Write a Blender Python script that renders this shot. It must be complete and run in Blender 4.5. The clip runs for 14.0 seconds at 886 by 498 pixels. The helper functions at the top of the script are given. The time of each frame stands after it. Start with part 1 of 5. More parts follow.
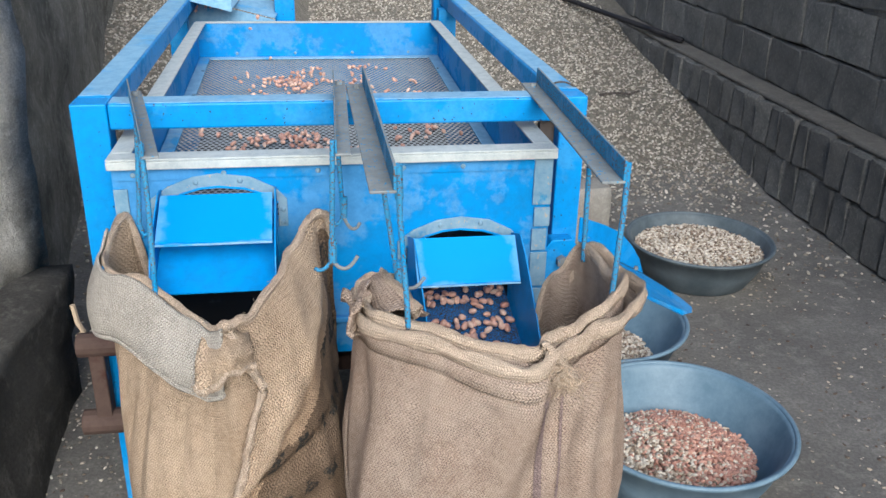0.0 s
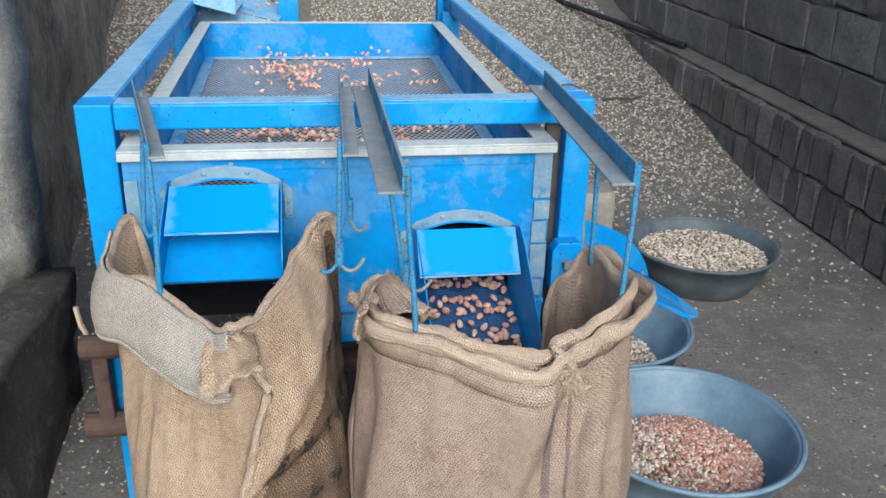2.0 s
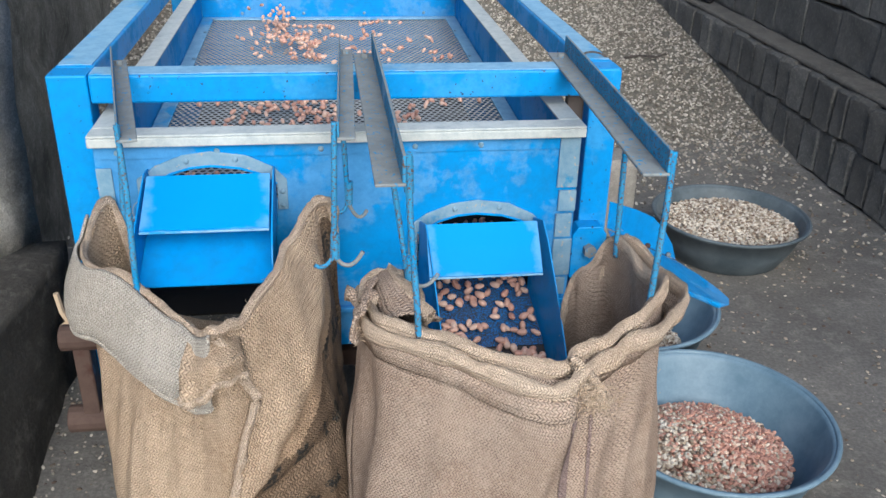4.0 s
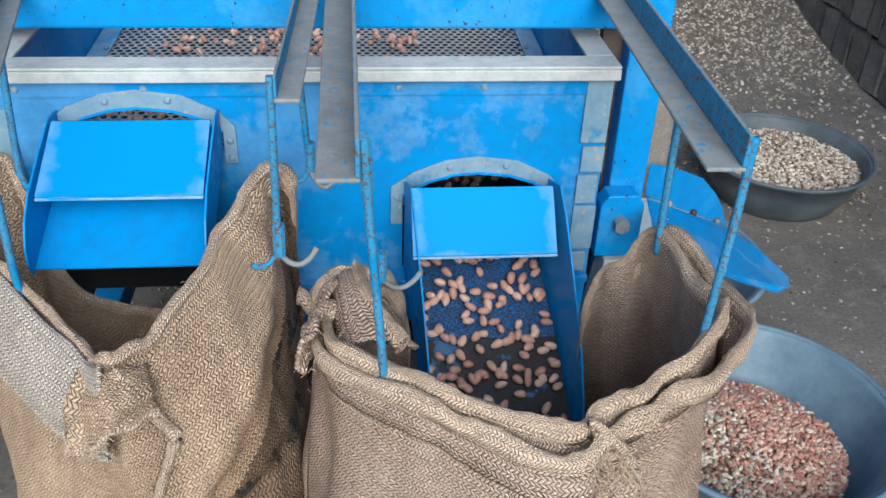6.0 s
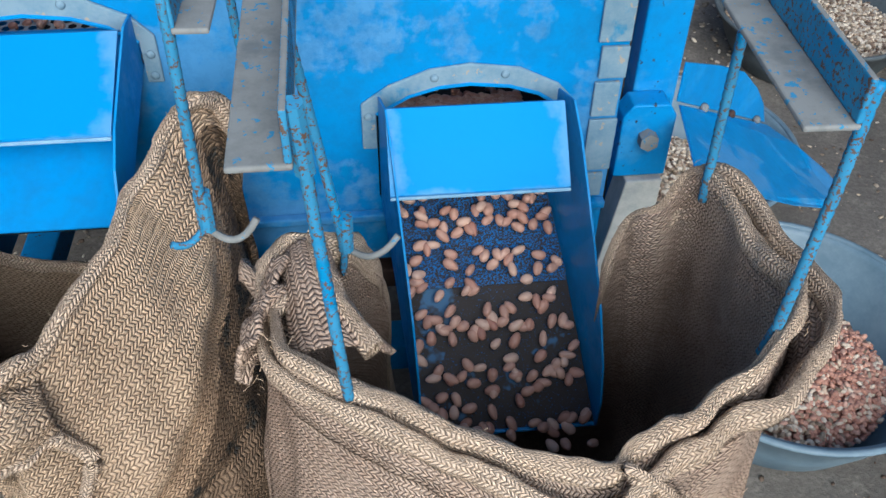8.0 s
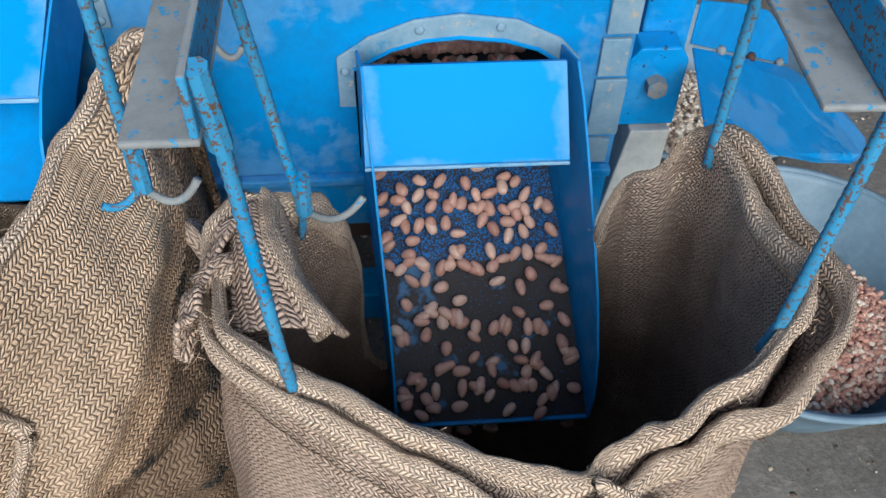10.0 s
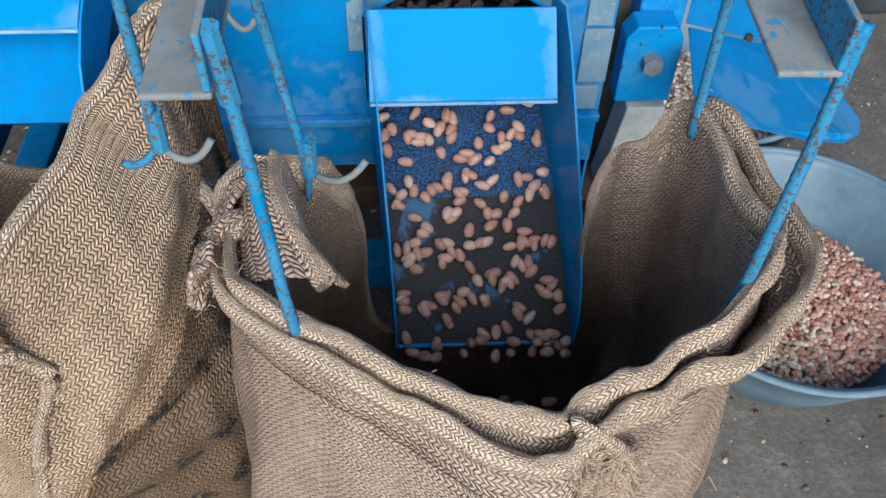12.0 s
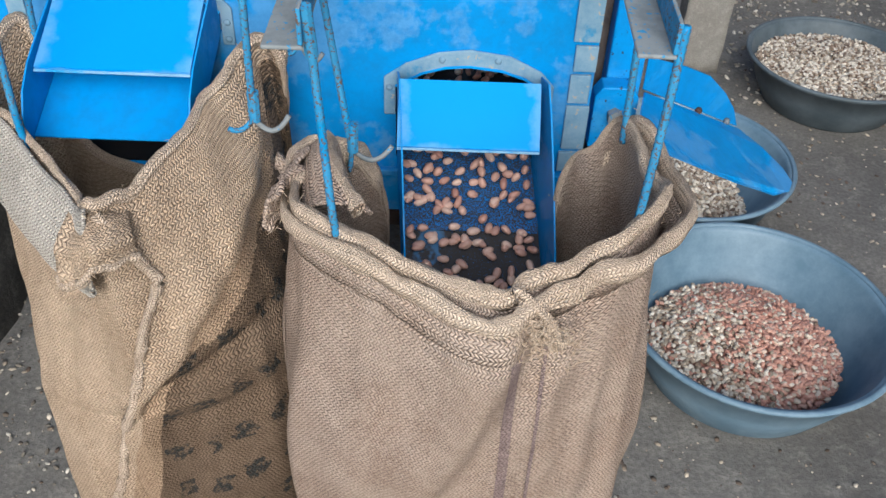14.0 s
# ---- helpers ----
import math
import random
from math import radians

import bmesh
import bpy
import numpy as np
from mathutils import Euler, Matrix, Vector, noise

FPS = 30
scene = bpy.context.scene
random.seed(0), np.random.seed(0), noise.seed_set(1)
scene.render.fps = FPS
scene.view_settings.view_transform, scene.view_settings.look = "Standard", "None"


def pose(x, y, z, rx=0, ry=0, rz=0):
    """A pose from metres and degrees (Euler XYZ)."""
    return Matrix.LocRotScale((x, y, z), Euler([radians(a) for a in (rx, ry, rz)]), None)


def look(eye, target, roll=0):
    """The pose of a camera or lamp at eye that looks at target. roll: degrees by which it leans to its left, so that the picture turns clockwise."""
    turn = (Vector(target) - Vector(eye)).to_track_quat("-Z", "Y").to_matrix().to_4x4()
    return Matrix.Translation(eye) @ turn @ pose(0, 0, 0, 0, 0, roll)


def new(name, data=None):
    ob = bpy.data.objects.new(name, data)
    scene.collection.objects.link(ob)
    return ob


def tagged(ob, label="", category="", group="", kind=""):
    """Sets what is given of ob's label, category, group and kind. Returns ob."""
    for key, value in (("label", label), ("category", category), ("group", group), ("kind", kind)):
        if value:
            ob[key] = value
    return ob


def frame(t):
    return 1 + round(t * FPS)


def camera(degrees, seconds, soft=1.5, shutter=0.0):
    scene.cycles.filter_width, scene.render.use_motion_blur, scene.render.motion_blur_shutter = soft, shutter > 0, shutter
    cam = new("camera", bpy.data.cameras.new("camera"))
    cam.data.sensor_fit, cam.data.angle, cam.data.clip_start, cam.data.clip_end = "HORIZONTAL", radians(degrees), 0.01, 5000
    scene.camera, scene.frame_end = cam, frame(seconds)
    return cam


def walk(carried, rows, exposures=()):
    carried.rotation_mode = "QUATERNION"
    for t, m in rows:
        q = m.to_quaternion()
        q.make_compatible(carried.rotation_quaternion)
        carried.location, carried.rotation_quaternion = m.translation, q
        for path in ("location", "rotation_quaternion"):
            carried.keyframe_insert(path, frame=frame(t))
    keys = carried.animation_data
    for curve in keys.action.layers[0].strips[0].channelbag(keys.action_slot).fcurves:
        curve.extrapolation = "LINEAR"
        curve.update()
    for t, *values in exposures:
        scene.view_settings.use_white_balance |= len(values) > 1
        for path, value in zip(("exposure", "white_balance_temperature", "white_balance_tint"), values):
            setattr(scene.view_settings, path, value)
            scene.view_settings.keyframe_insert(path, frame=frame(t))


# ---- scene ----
cam = camera(53.6, 14.0)
PATH = [
    (0, (-0.025, -0.07, 1.269), (0.194, 1.751, 0.472), 1.3),
    (0.5, (-0.029, -0.076, 1.266), (0.196, 1.75, 0.483), 1.4),
    (1, (-0.034, -0.075, 1.265), (0.196, 1.754, 0.49), 1.5),
    (1.5, (-0.037, -0.07, 1.263), (0.192, 1.759, 0.487), 1.5),
    (2, (-0.035, -0.061, 1.26), (0.185, 1.765, 0.475), 1.5),
    (4.3, (0.005, 0.118, 1.253), (0.183, 1.895, 0.353), 1.5),
    (4.5, (0.018, 0.148, 1.247), (0.194, 1.919, 0.335), 1.6),
    (5, (0.063, 0.223, 1.241), (0.214, 1.976, 0.289), 1.8),
    (5.5, (0.073, 0.283, 1.235), (0.2, 2.011, 0.236), 1.7),
    (6, (0.061, 0.381, 1.211), (0.18, 2.056, 0.126), 2.2),
    (6.5, (0.048, 0.449, 1.195), (0.163, 2.081, 0.045), 2.0),
    (7, (0.044, 0.488, 1.187), (0.153, 2.068, -0.034), 1.6),
    (7.5, (0.056, 0.545, 1.172), (0.172, 2.062, -0.126), 1.3),
    (8, (0.086, 0.604, 1.164), (0.204, 2.073, -0.188), 1.1),
    (8.2, (0.101, 0.627, 1.166), (0.22, 2.063, -0.221), 1.0),
    (10.3, (0.126, 0.679, 1.138), (0.197, 2.012, -0.352), 1.8),
    (10.5, (0.127, 0.68, 1.139), (0.196, 2.005, -0.358), 1.8),
    (11, (0.126, 0.681, 1.141), (0.188, 1.993, -0.367), 1.8),
    (11.5, (0.129, 0.666, 1.145), (0.181, 1.98, -0.363), 1.5),
    (12, (0.137, 0.636, 1.158), (0.178, 1.954, -0.346), 1.6),
    (12.5, (0.142, 0.582, 1.169), (0.17, 1.957, -0.284), 2.0),
    (13, (0.143, 0.497, 1.188), (0.152, 1.939, -0.198), 2.6),
    (13.5, (0.148, 0.396, 1.209), (0.131, 1.892, -0.118), 2.9),
    (14, (0.176, 0.326, 1.226), (0.13, 1.862, -0.054), 2.5),
]
walk(cam, [(t, look(eye, target, roll)) for t, eye, target, roll in PATH], [(0.0, 0.66), (4.5, 0.58), (8.0, 0.48), (11.0, 0.48), (12.5, 0.49), (14.0, 0.55)])

# ---- light ----
world = bpy.data.worlds.new("world")
scene.world = world
world.use_nodes = True
wt = world.node_tree
sky = wt.nodes.new("ShaderNodeTexSky")
sky.sky_type, sky.sun_disc = "NISHITA", False
sky.sun_elevation, sky.sun_rotation = radians(32), radians(174)
sky.air_density, sky.dust_density, sky.ozone_density = 1.0, 3.0, 1.0
wt.links.new(sky.outputs[0], wt.nodes["Background"].inputs[0])
wt.nodes["Background"].inputs[1].default_value = 0.15
sun = new("sun", bpy.data.lights.new("sun", "SUN"))
sun.data.energy, sun.data.angle, sun.data.color = 2.45, radians(50), (0.90, 0.975, 1.0)
sun.matrix_world = look((0.35, -3.3, 2.1), (0, 0, 0))


# ---- materials ----
class Mat:
    """A small wrapper for procedural node materials."""

    def __init__(self, name, rough=0.6, metal=0.0, spec=0.5):
        self.m = bpy.data.materials.new(name)
        self.m.use_nodes = True
        self.t = self.m.node_tree
        self.b = self.t.nodes["Principled BSDF"]
        self.b.inputs["Roughness"].default_value = rough
        self.b.inputs["Metallic"].default_value = metal
        self.b.inputs["Specular IOR Level"].default_value = spec
        self.co = self.t.nodes.new("ShaderNodeTexCoord")

    def n(self, kind, **k):
        node = self.t.nodes.new("ShaderNode" + kind)
        for a, v in k.items():
            node.inputs[a].default_value = v
        return node

    def link(self, a, b):
        self.t.links.new(a, b)

    def noise(self, scale, detail=4.0, rough=0.6, space="Object"):
        node = self.n("TexNoise", Scale=scale, Detail=detail, Roughness=rough)
        self.link(self.co.outputs[space], node.inputs["Vector"])
        return node.outputs["Fac"]

    def ramp(self, fac, stops, mode="LINEAR"):
        node = self.n("ValToRGB")
        r = node.color_ramp
        r.interpolation = mode
        while len(r.elements) < len(stops):
            r.elements.new(0.5)
        for e, (p, c) in zip(r.elements, stops):
            e.position = p
            e.color = (*c, 1) if isinstance(c, tuple) else (c, c, c, 1)
        self.link(fac, node.inputs[0])
        return node.outputs[0]

    def mix(self, fac, a, b, mode="MIX"):
        node = self.n("Mix")
        node.data_type, node.blend_type = "RGBA", mode
        for sock, v in ((node.inputs[0], fac), (node.inputs[6], a), (node.inputs[7], b)):
            if isinstance(v, (int, float)):
                sock.default_value = v
            elif isinstance(v, tuple):
                sock.default_value = (*v, 1)
            else:
                self.link(v, sock)
        return node.outputs[2]

    def math(self, op, a, b=0.0):
        node = self.n("Math")
        node.operation = op
        for sock, v in zip(node.inputs, (a, b)):
            if isinstance(v, (int, float)):
                sock.default_value = v
            else:
                self.link(v, sock)
        return node.outputs[0]

    def color(self, c):
        self.link(c, self.b.inputs["Base Color"])
        return self

    def bump(self, h, strength=0.3, distance=0.002):
        node = self.n("Bump", Strength=strength, Distance=distance)
        self.link(h, node.inputs["Height"])
        self.link(node.outputs[0], self.b.inputs["Normal"])
        return self


def paint(name, base, dust, amount, scratch=0.0, chip=(0.05, 0.02, 0.015), grain=95):
    """Machine paint, rubbed and dusty in patches."""
    m = Mat(name, 0.5, 0.0, 0.14)
    big, fine = m.noise(6.5, 8, 0.6), m.noise(70, 4)
    patch = m.ramp(m.math("ADD", m.math("MULTIPLY", big, 0.8), m.math("MULTIPLY", fine, 0.2)), [(0.545 - amount * 0.33, 0.0), (0.60 - amount * 0.33, 1.0)])
    tone = m.mix(m.noise(2.3, 3), tuple(0.86 * c for c in base), tuple(min(1, 1.1 * c) for c in base))
    c = m.mix(m.math("MULTIPLY", patch, 0.25 + 0.6 * amount), tone, dust)
    grime = m.ramp(m.noise(38, 6, 0.75), [(0.42, 0.0), (0.75, 0.55)])
    c = m.mix(grime, c, tuple(0.55 * q + 0.01 for q in base))
    if scratch:
        c = m.mix(m.ramp(m.noise(grain, 3, 0.7), [(0.66 - scratch * 0.2, 0.0), (0.69 - scratch * 0.2, 1.0)]), c, chip)
    m.color(c)
    m.link(m.ramp(patch, [(0.0, 0.36), (1.0, 0.75)]), m.b.inputs["Roughness"])
    m.bump(m.noise(140, 3), 0.12, 0.001)
    return m.m


BLUE = (0.0, 0.228, 0.59)
blue = paint("blue_paint", BLUE, (0.03, 0.27, 0.56), 0.10)
blue_frame = paint("blue_frame_paint", (0.0, 0.228, 0.59), (0.08, 0.32, 0.55), 0.08, 0.08, (0.03, 0.05, 0.08))
blue_panel = paint("blue_panel_paint", (0.0, 0.21, 0.55), (0.16, 0.31, 0.46), 0.16)
flap_m = Mat("blue_flap_paint", 0.55, 0.0, 0.06)
gen = flap_m.n("SeparateXYZ")
flap_m.link(flap_m.co.outputs["Generated"], gen.inputs[0])
rub = flap_m.math("MULTIPLY", flap_m.math("ABSOLUTE", flap_m.math("SUBTRACT", gen.outputs[0], 0.5)), 2.0)
rub = flap_m.math("MAXIMUM", rub, flap_m.math("SUBTRACT", 1.0, flap_m.math("MULTIPLY", gen.outputs[2], 2.2)))
rub = flap_m.math("ADD", rub, flap_m.math("MULTIPLY", flap_m.math("SUBTRACT", flap_m.noise(22, 4), 0.5), 0.9))
flap_m.color(flap_m.mix(flap_m.math("MULTIPLY", flap_m.ramp(rub, [(0.85, 0.0), (1.6, 1.0)]), 0.3), (0.0, 0.228, 0.58), (0.24, 0.40, 0.52)))
flap_m.bump(flap_m.noise(90, 3), 0.1, 0.001)
blue_flap = flap_m.m
collar_paint = paint("dusty_collar_paint", (0.0, 0.21, 0.43), (0.29, 0.33, 0.33), 0.55, 0.1, (0.30, 0.29, 0.26), 60)
spout_paint = paint("rubbed_spout_paint", (0.0, 0.25, 0.62), (0.20, 0.29, 0.36), 0.06)
blue_dusty = paint("blue_paint_dusty", (0.02, 0.28, 0.58), (0.36, 0.46, 0.50), 0.45)
blue_rod = paint("blue_rod_paint", (0.0, 0.20, 0.45), (0.06, 0.24, 0.38), 0.4, 0.56, (0.10, 0.07, 0.06), 300)
steel = paint("dusty_steel", (0.125, 0.148, 0.165), (0.25, 0.275, 0.285), 0.55, 0.3, (0.03, 0.20, 0.38), 140)
rim_dust = paint("dusty_rim", (0.22, 0.33, 0.40), (0.50, 0.51, 0.49), 0.7)
dark_iron = paint("dark_iron", (0.05, 0.045, 0.045), (0.12, 0.10, 0.09), 0.4)
rust = paint("rusty_brown_paint", (0.045, 0.020, 0.017), (0.10, 0.08, 0.07), 0.35)
sieve_metal = paint("sieve_metal", (0.28, 0.32, 0.35), (0.40, 0.41, 0.40), 0.5)
# near-black, so the shade below the sieve holes is in the tray's colour
shadow_iron = paint("shaded_tray", (0.012, 0.012, 0.013), (0.03, 0.028, 0.026), 0.3)


def worn_floor(name, patch, fleck):
    """Sheet worn dark by sliding kernels, with flecks and islands of blue paint left on it."""
    m = Mat(name, 0.6, 0.0, 0.2)
    dark = m.mix(m.noise(14, 4), (0.016, 0.015, 0.018), (0.042, 0.038, 0.040))
    isle = m.ramp(m.noise(13, 4, 0.7), [(0.60 - patch, 0.0), (0.64 - patch, 0.8)])
    c = m.mix(isle, dark, (0.05, 0.16, 0.32))
    c = m.mix(m.ramp(m.noise(520, 3, 0.7), [(0.60 - fleck, 0.0), (0.66 - fleck, 1.0)]), c, (0.0, 0.14, 0.44))
    m.color(c)
    m.bump(m.noise(300, 3), 0.2, 0.0008)
    return m.m


chute_floor_mat = worn_floor("speckled_upper_floor", 0.0, 0.10)
chute_lower_mat = worn_floor("worn_lower_floor", 0.04, -0.02)


def burlap(name, c0, c1, dark, gap=0.35, stamp=None, pitch=0.0038):
    """Coarse jute cloth: a skewed twill of short thick threads, laid out in metres along the cloth."""
    m = Mat(name, 0.95, 0.0, 0.15)
    sep = m.n("SeparateXYZ")
    m.link(m.co.outputs["UV"], sep.inputs[0])
    wob = m.math("MULTIPLY", m.math("SUBTRACT", m.noise(8, 2), 0.5), 0.016)
    wob = m.math("ADD", wob, m.math("MULTIPLY", m.math("SUBTRACT", m.noise(70, 3), 0.5), 0.0060))
    u = m.math("ADD", sep.outputs[0], wob)
    v = m.math("ADD", sep.outputs[1], m.math("MULTIPLY", wob, 0.6))
    # rows of short slanting threads, every other row leaning the other way
    across = m.math("DIVIDE", v, pitch)
    lane = m.math("FRACT", across)
    lean = m.math("SUBTRACT", m.math("MULTIPLY", m.math("FLOORED_MODULO", m.math("FLOOR", across), 2.0), 2.0), 1.0)
    along = m.math("FRACT", m.math("ADD", m.math("DIVIDE", u, pitch * 1.15), m.math("MULTIPLY", m.math("MULTIPLY", lean, lane), 0.75)))

    def hump(x, power):
        return m.math("SUBTRACT", 1.0, m.math("POWER", m.math("ABSOLUTE", m.math("SUBTRACT", m.math("MULTIPLY", x, 2.0), 1.0)), power))

    yarn = m.math("MULTIPLY", hump(along, 2.6), m.math("ADD", m.math("MULTIPLY", hump(lane, 3.0), 0.6), 0.4))
    fuzz = m.noise(420, 3, 0.7)
    yarn = m.math("ADD", yarn, m.math("MULTIPLY", m.math("SUBTRACT", fuzz, 0.5), 0.8))
    gaps = m.math("MULTIPLY", m.ramp(yarn, [(0.05, 1.0), (0.62, 0.0)]), m.ramp(m.noise(55, 3), [(0.3, 0.55), (0.6, 1.0)]))
    tone = m.mix(m.ramp(m.noise(7, 5, 0.65), [(0.35, 0.0), (0.65, 1.0)]), c0, c1)
    tone = m.mix(m.ramp(m.noise(19, 6, 0.7), [(0.5, 0.0), (0.68, 0.5)]), tone, tuple(0.66 * q for q in c0))
    tone = m.mix(m.ramp(m.noise(3.1, 4, 0.6), [(0.5, 0.0), (0.62, 0.35)]), tone, tuple(0.8 * q + 0.03 for q in c0))
    tone = m.mix(m.ramp(m.noise(220, 3), [(0.35, 0.0), (0.7, 0.6)]), tone, tuple(1.25 * q for q in c1))
    if stamp:
        # lines of worn stamped bars, broken into letter-wide dabs
        line = m.ramp(m.math("SINE", m.math("MULTIPLY", v, 74.0)), [(0.25, 0.0), (0.45, 1.0)])
        dab = m.ramp(m.math("SINE", m.math("ADD", m.math("MULTIPLY", u, 125.0), m.math("MULTIPLY", m.noise(24, 2), 11.0))), [(0.0, 0.0), (0.25, 1.0)])
        worn = m.ramp(m.noise(90, 4, 0.7), [(0.40, 0.0), (0.54, 1.0)])
        tone = m.mix(m.math("MULTIPLY", m.math("MULTIPLY", line, dab), m.math("MULTIPLY", worn, 0.85)), tone, stamp)
    m.color(m.mix(m.math("MULTIPLY", gaps, gap), tone, dark))
    m.bump(yarn, 1.0, 0.0030)
    return m.m


jute = burlap("tan_jute", (0.42, 0.305, 0.215), (0.55, 0.43, 0.325), (0.075, 0.048, 0.032), 0.86, None, 0.0043)
jute_grey = burlap("greyed_jute", (0.43, 0.40, 0.36), (0.57, 0.54, 0.50), (0.11, 0.09, 0.075), 0.9, None, 0.0043)
jute_brown = burlap("dusty_brown_jute", (0.34, 0.242, 0.19), (0.51, 0.41, 0.345), (0.06, 0.038, 0.031), 0.95, None, 0.0041)
jute_hem = burlap("jute_hem", (0.48, 0.37, 0.285), (0.66, 0.54, 0.44), (0.12, 0.085, 0.062), 0.65, None, 0.0032)
# darker copies of the tan cloth: shade between the sacks is in their browns
jute_side_shaded = burlap("shaded_brown_jute_side", (0.34, 0.235, 0.16), (0.46, 0.335, 0.235), (0.04, 0.025, 0.018), 0.85, None, 0.0045)
jute_print_shaded = burlap("shaded_printed_jute", (0.125, 0.087, 0.06), (0.19, 0.135, 0.095), (0.03, 0.02, 0.015), 0.8, (0.012, 0.024, 0.030), 0.0047)
purple = burlap("faded_purple_stripe_on_jute", (0.20, 0.145, 0.155), (0.35, 0.27, 0.25), (0.05, 0.034, 0.04), 0.85)


def island(name, stops, rough=0.6, bumps=300, stain=0.45, soil=(0.16, 0.085, 0.06)):
    m = Mat(name, rough, 0.0, 0.3)
    g = m.n("NewGeometry")
    c = m.ramp(g.outputs["Random Per Island"], stops)
    m.color(m.mix(m.math("MULTIPLY", m.noise(bumps, 3), stain), c, soil))
    m.bump(m.noise(bumps * 2, 2), 0.25, 0.0006)
    return m.m


kernel_mat = island("peanut_skin", [(0.0, (0.31, 0.15, 0.115)), (0.15, (0.54, 0.32, 0.255)), (0.3, (0.39, 0.205, 0.165)), (0.5, (0.64, 0.43, 0.35)), (0.65, (0.45, 0.25, 0.20)), (0.885, (0.66, 0.475, 0.39)), (0.90, (0.88, 0.84, 0.73)), (1.0, (0.76, 0.68, 0.55))], 0.28, 260, 0.4, (0.24, 0.095, 0.075))
tub_kernel_mat = island("small_red_kernels", [(0.0, (0.32, 0.15, 0.115)), (0.35, (0.55, 0.31, 0.245)), (0.6, (0.34, 0.165, 0.13)), (0.8, (0.60, 0.38, 0.31)), (0.86, (0.70, 0.62, 0.52)), (1.0, (0.50, 0.40, 0.32))], 0.5, 300, 0.25)
mixed_mat = island("pale_split_kernels", [(0.0, (0.07, 0.045, 0.035)), (0.2, (0.30, 0.235, 0.18)), (0.4, (0.54, 0.49, 0.41)), (0.65, (0.80, 0.76, 0.68)), (0.85, (0.42, 0.375, 0.30)), (1.0, (0.14, 0.11, 0.08))], 0.6)
shell_mat = island("peanut_shells", [(0.0, (0.10, 0.092, 0.078)), (0.3, (0.22, 0.207, 0.18)), (0.6, (0.35, 0.33, 0.29)), (0.85, (0.56, 0.535, 0.48)), (1.0, (0.10, 0.085, 0.07))], 0.85, 200, 0.2)
litter_mat = island("floor_litter", [(0.0, (0.06, 0.05, 0.042)), (0.4, (0.18, 0.155, 0.125)), (0.6, (0.36, 0.32, 0.26)), (0.85, (0.52, 0.47, 0.39)), (1.0, (0.72, 0.67, 0.58))], 0.9)


def earthy(name, a, b, c, s, rough=0.95, bumps=0.6, dist=0.008, rand=0.0):
    m = Mat(name, rough, 0.0, 0.2)
    big, mid, fine = m.noise(s, 6, 0.65), m.noise(s * 6, 5, 0.7), m.noise(s * 40, 4, 0.75)
    col = m.mix(m.ramp(big, [(0.35, 0.0), (0.65, 1.0)]), a, b)
    col = m.mix(m.ramp(mid, [(0.5, 0.0), (0.72, 0.7)]), col, c)
    col = m.mix(m.ramp(fine, [(0.42, 0.45), (0.6, 0.0)]), col, tuple(0.55 * q for q in a))
    if rand:
        info = m.n("ObjectInfo")
        col = m.mix(m.math("MULTIPLY", info.outputs["Random"], rand), col, tuple(0.5 * q for q in a))
    m.color(col)
    m.bump(m.math("ADD", m.math("MULTIPLY", mid, 0.8), m.math("MULTIPLY", fine, 0.5)), bumps, dist)
    return m.m


earth = earthy("trodden_earth_floor", (0.125, 0.120, 0.114), (0.19, 0.183, 0.173), (0.29, 0.275, 0.255), 2.6)
husk_ground = earthy("husk_heap_base", (0.125, 0.115, 0.098), (0.20, 0.185, 0.16), (0.33, 0.31, 0.27), 22.0)
block_mat = earthy("dark_stone_block", (0.21, 0.214, 0.216), (0.38, 0.38, 0.37), (0.60, 0.58, 0.53), 11.0, 0.95, 1.0, 0.03, 0.55)
mortar_mat = earthy("dark_mortar", (0.035, 0.034, 0.033), (0.055, 0.052, 0.048), (0.08, 0.075, 0.066), 9.0)
ledge_mat = earthy("dusty_ledge", (0.11, 0.105, 0.098), (0.17, 0.16, 0.145), (0.24, 0.225, 0.195), 9.0)
plaster = earthy("stained_cement_plaster", (0.27, 0.265, 0.24), (0.74, 0.72, 0.68), (0.92, 0.90, 0.87), 5.5, 0.95, 0.9, 0.02)
plaster_stained = earthy("stained_old_plaster", (0.12, 0.115, 0.10), (0.36, 0.345, 0.31), (0.52, 0.50, 0.455), 4.5, 0.95, 1.0, 0.02)
plaster_dark = earthy("dark_cement_plaster", (0.035, 0.034, 0.033), (0.075, 0.072, 0.067), (0.15, 0.142, 0.13), 3.4)
concrete = earthy("rough_concrete", (0.22, 0.21, 0.195), (0.30, 0.29, 0.27), (0.36, 0.35, 0.33), 8.0)
tm = Mat("grey_blue_plastic", 0.5, 0.0, 0.35)
tm.color(tm.mix(tm.ramp(tm.noise(11, 6, 0.7), [(0.35, 0.0), (0.7, 1.0)]), (0.085, 0.155, 0.22), (0.17, 0.26, 0.34)))
tm.bump(tm.noise(35, 4), 0.15, 0.002)
tub_mat = tm.m
td = Mat("dark_grey_plastic", 0.55, 0.0, 0.3)
td.color(td.mix(td.ramp(td.noise(9, 6, 0.7), [(0.35, 0.0), (0.7, 1.0)]), (0.05, 0.07, 0.085), (0.11, 0.14, 0.165)))
td.bump(td.noise(35, 4), 0.15, 0.002)
tub_dark = td.m
black_plastic = paint("black_pipe", (0.012, 0.012, 0.016), (0.05, 0.05, 0.055), 0.3)
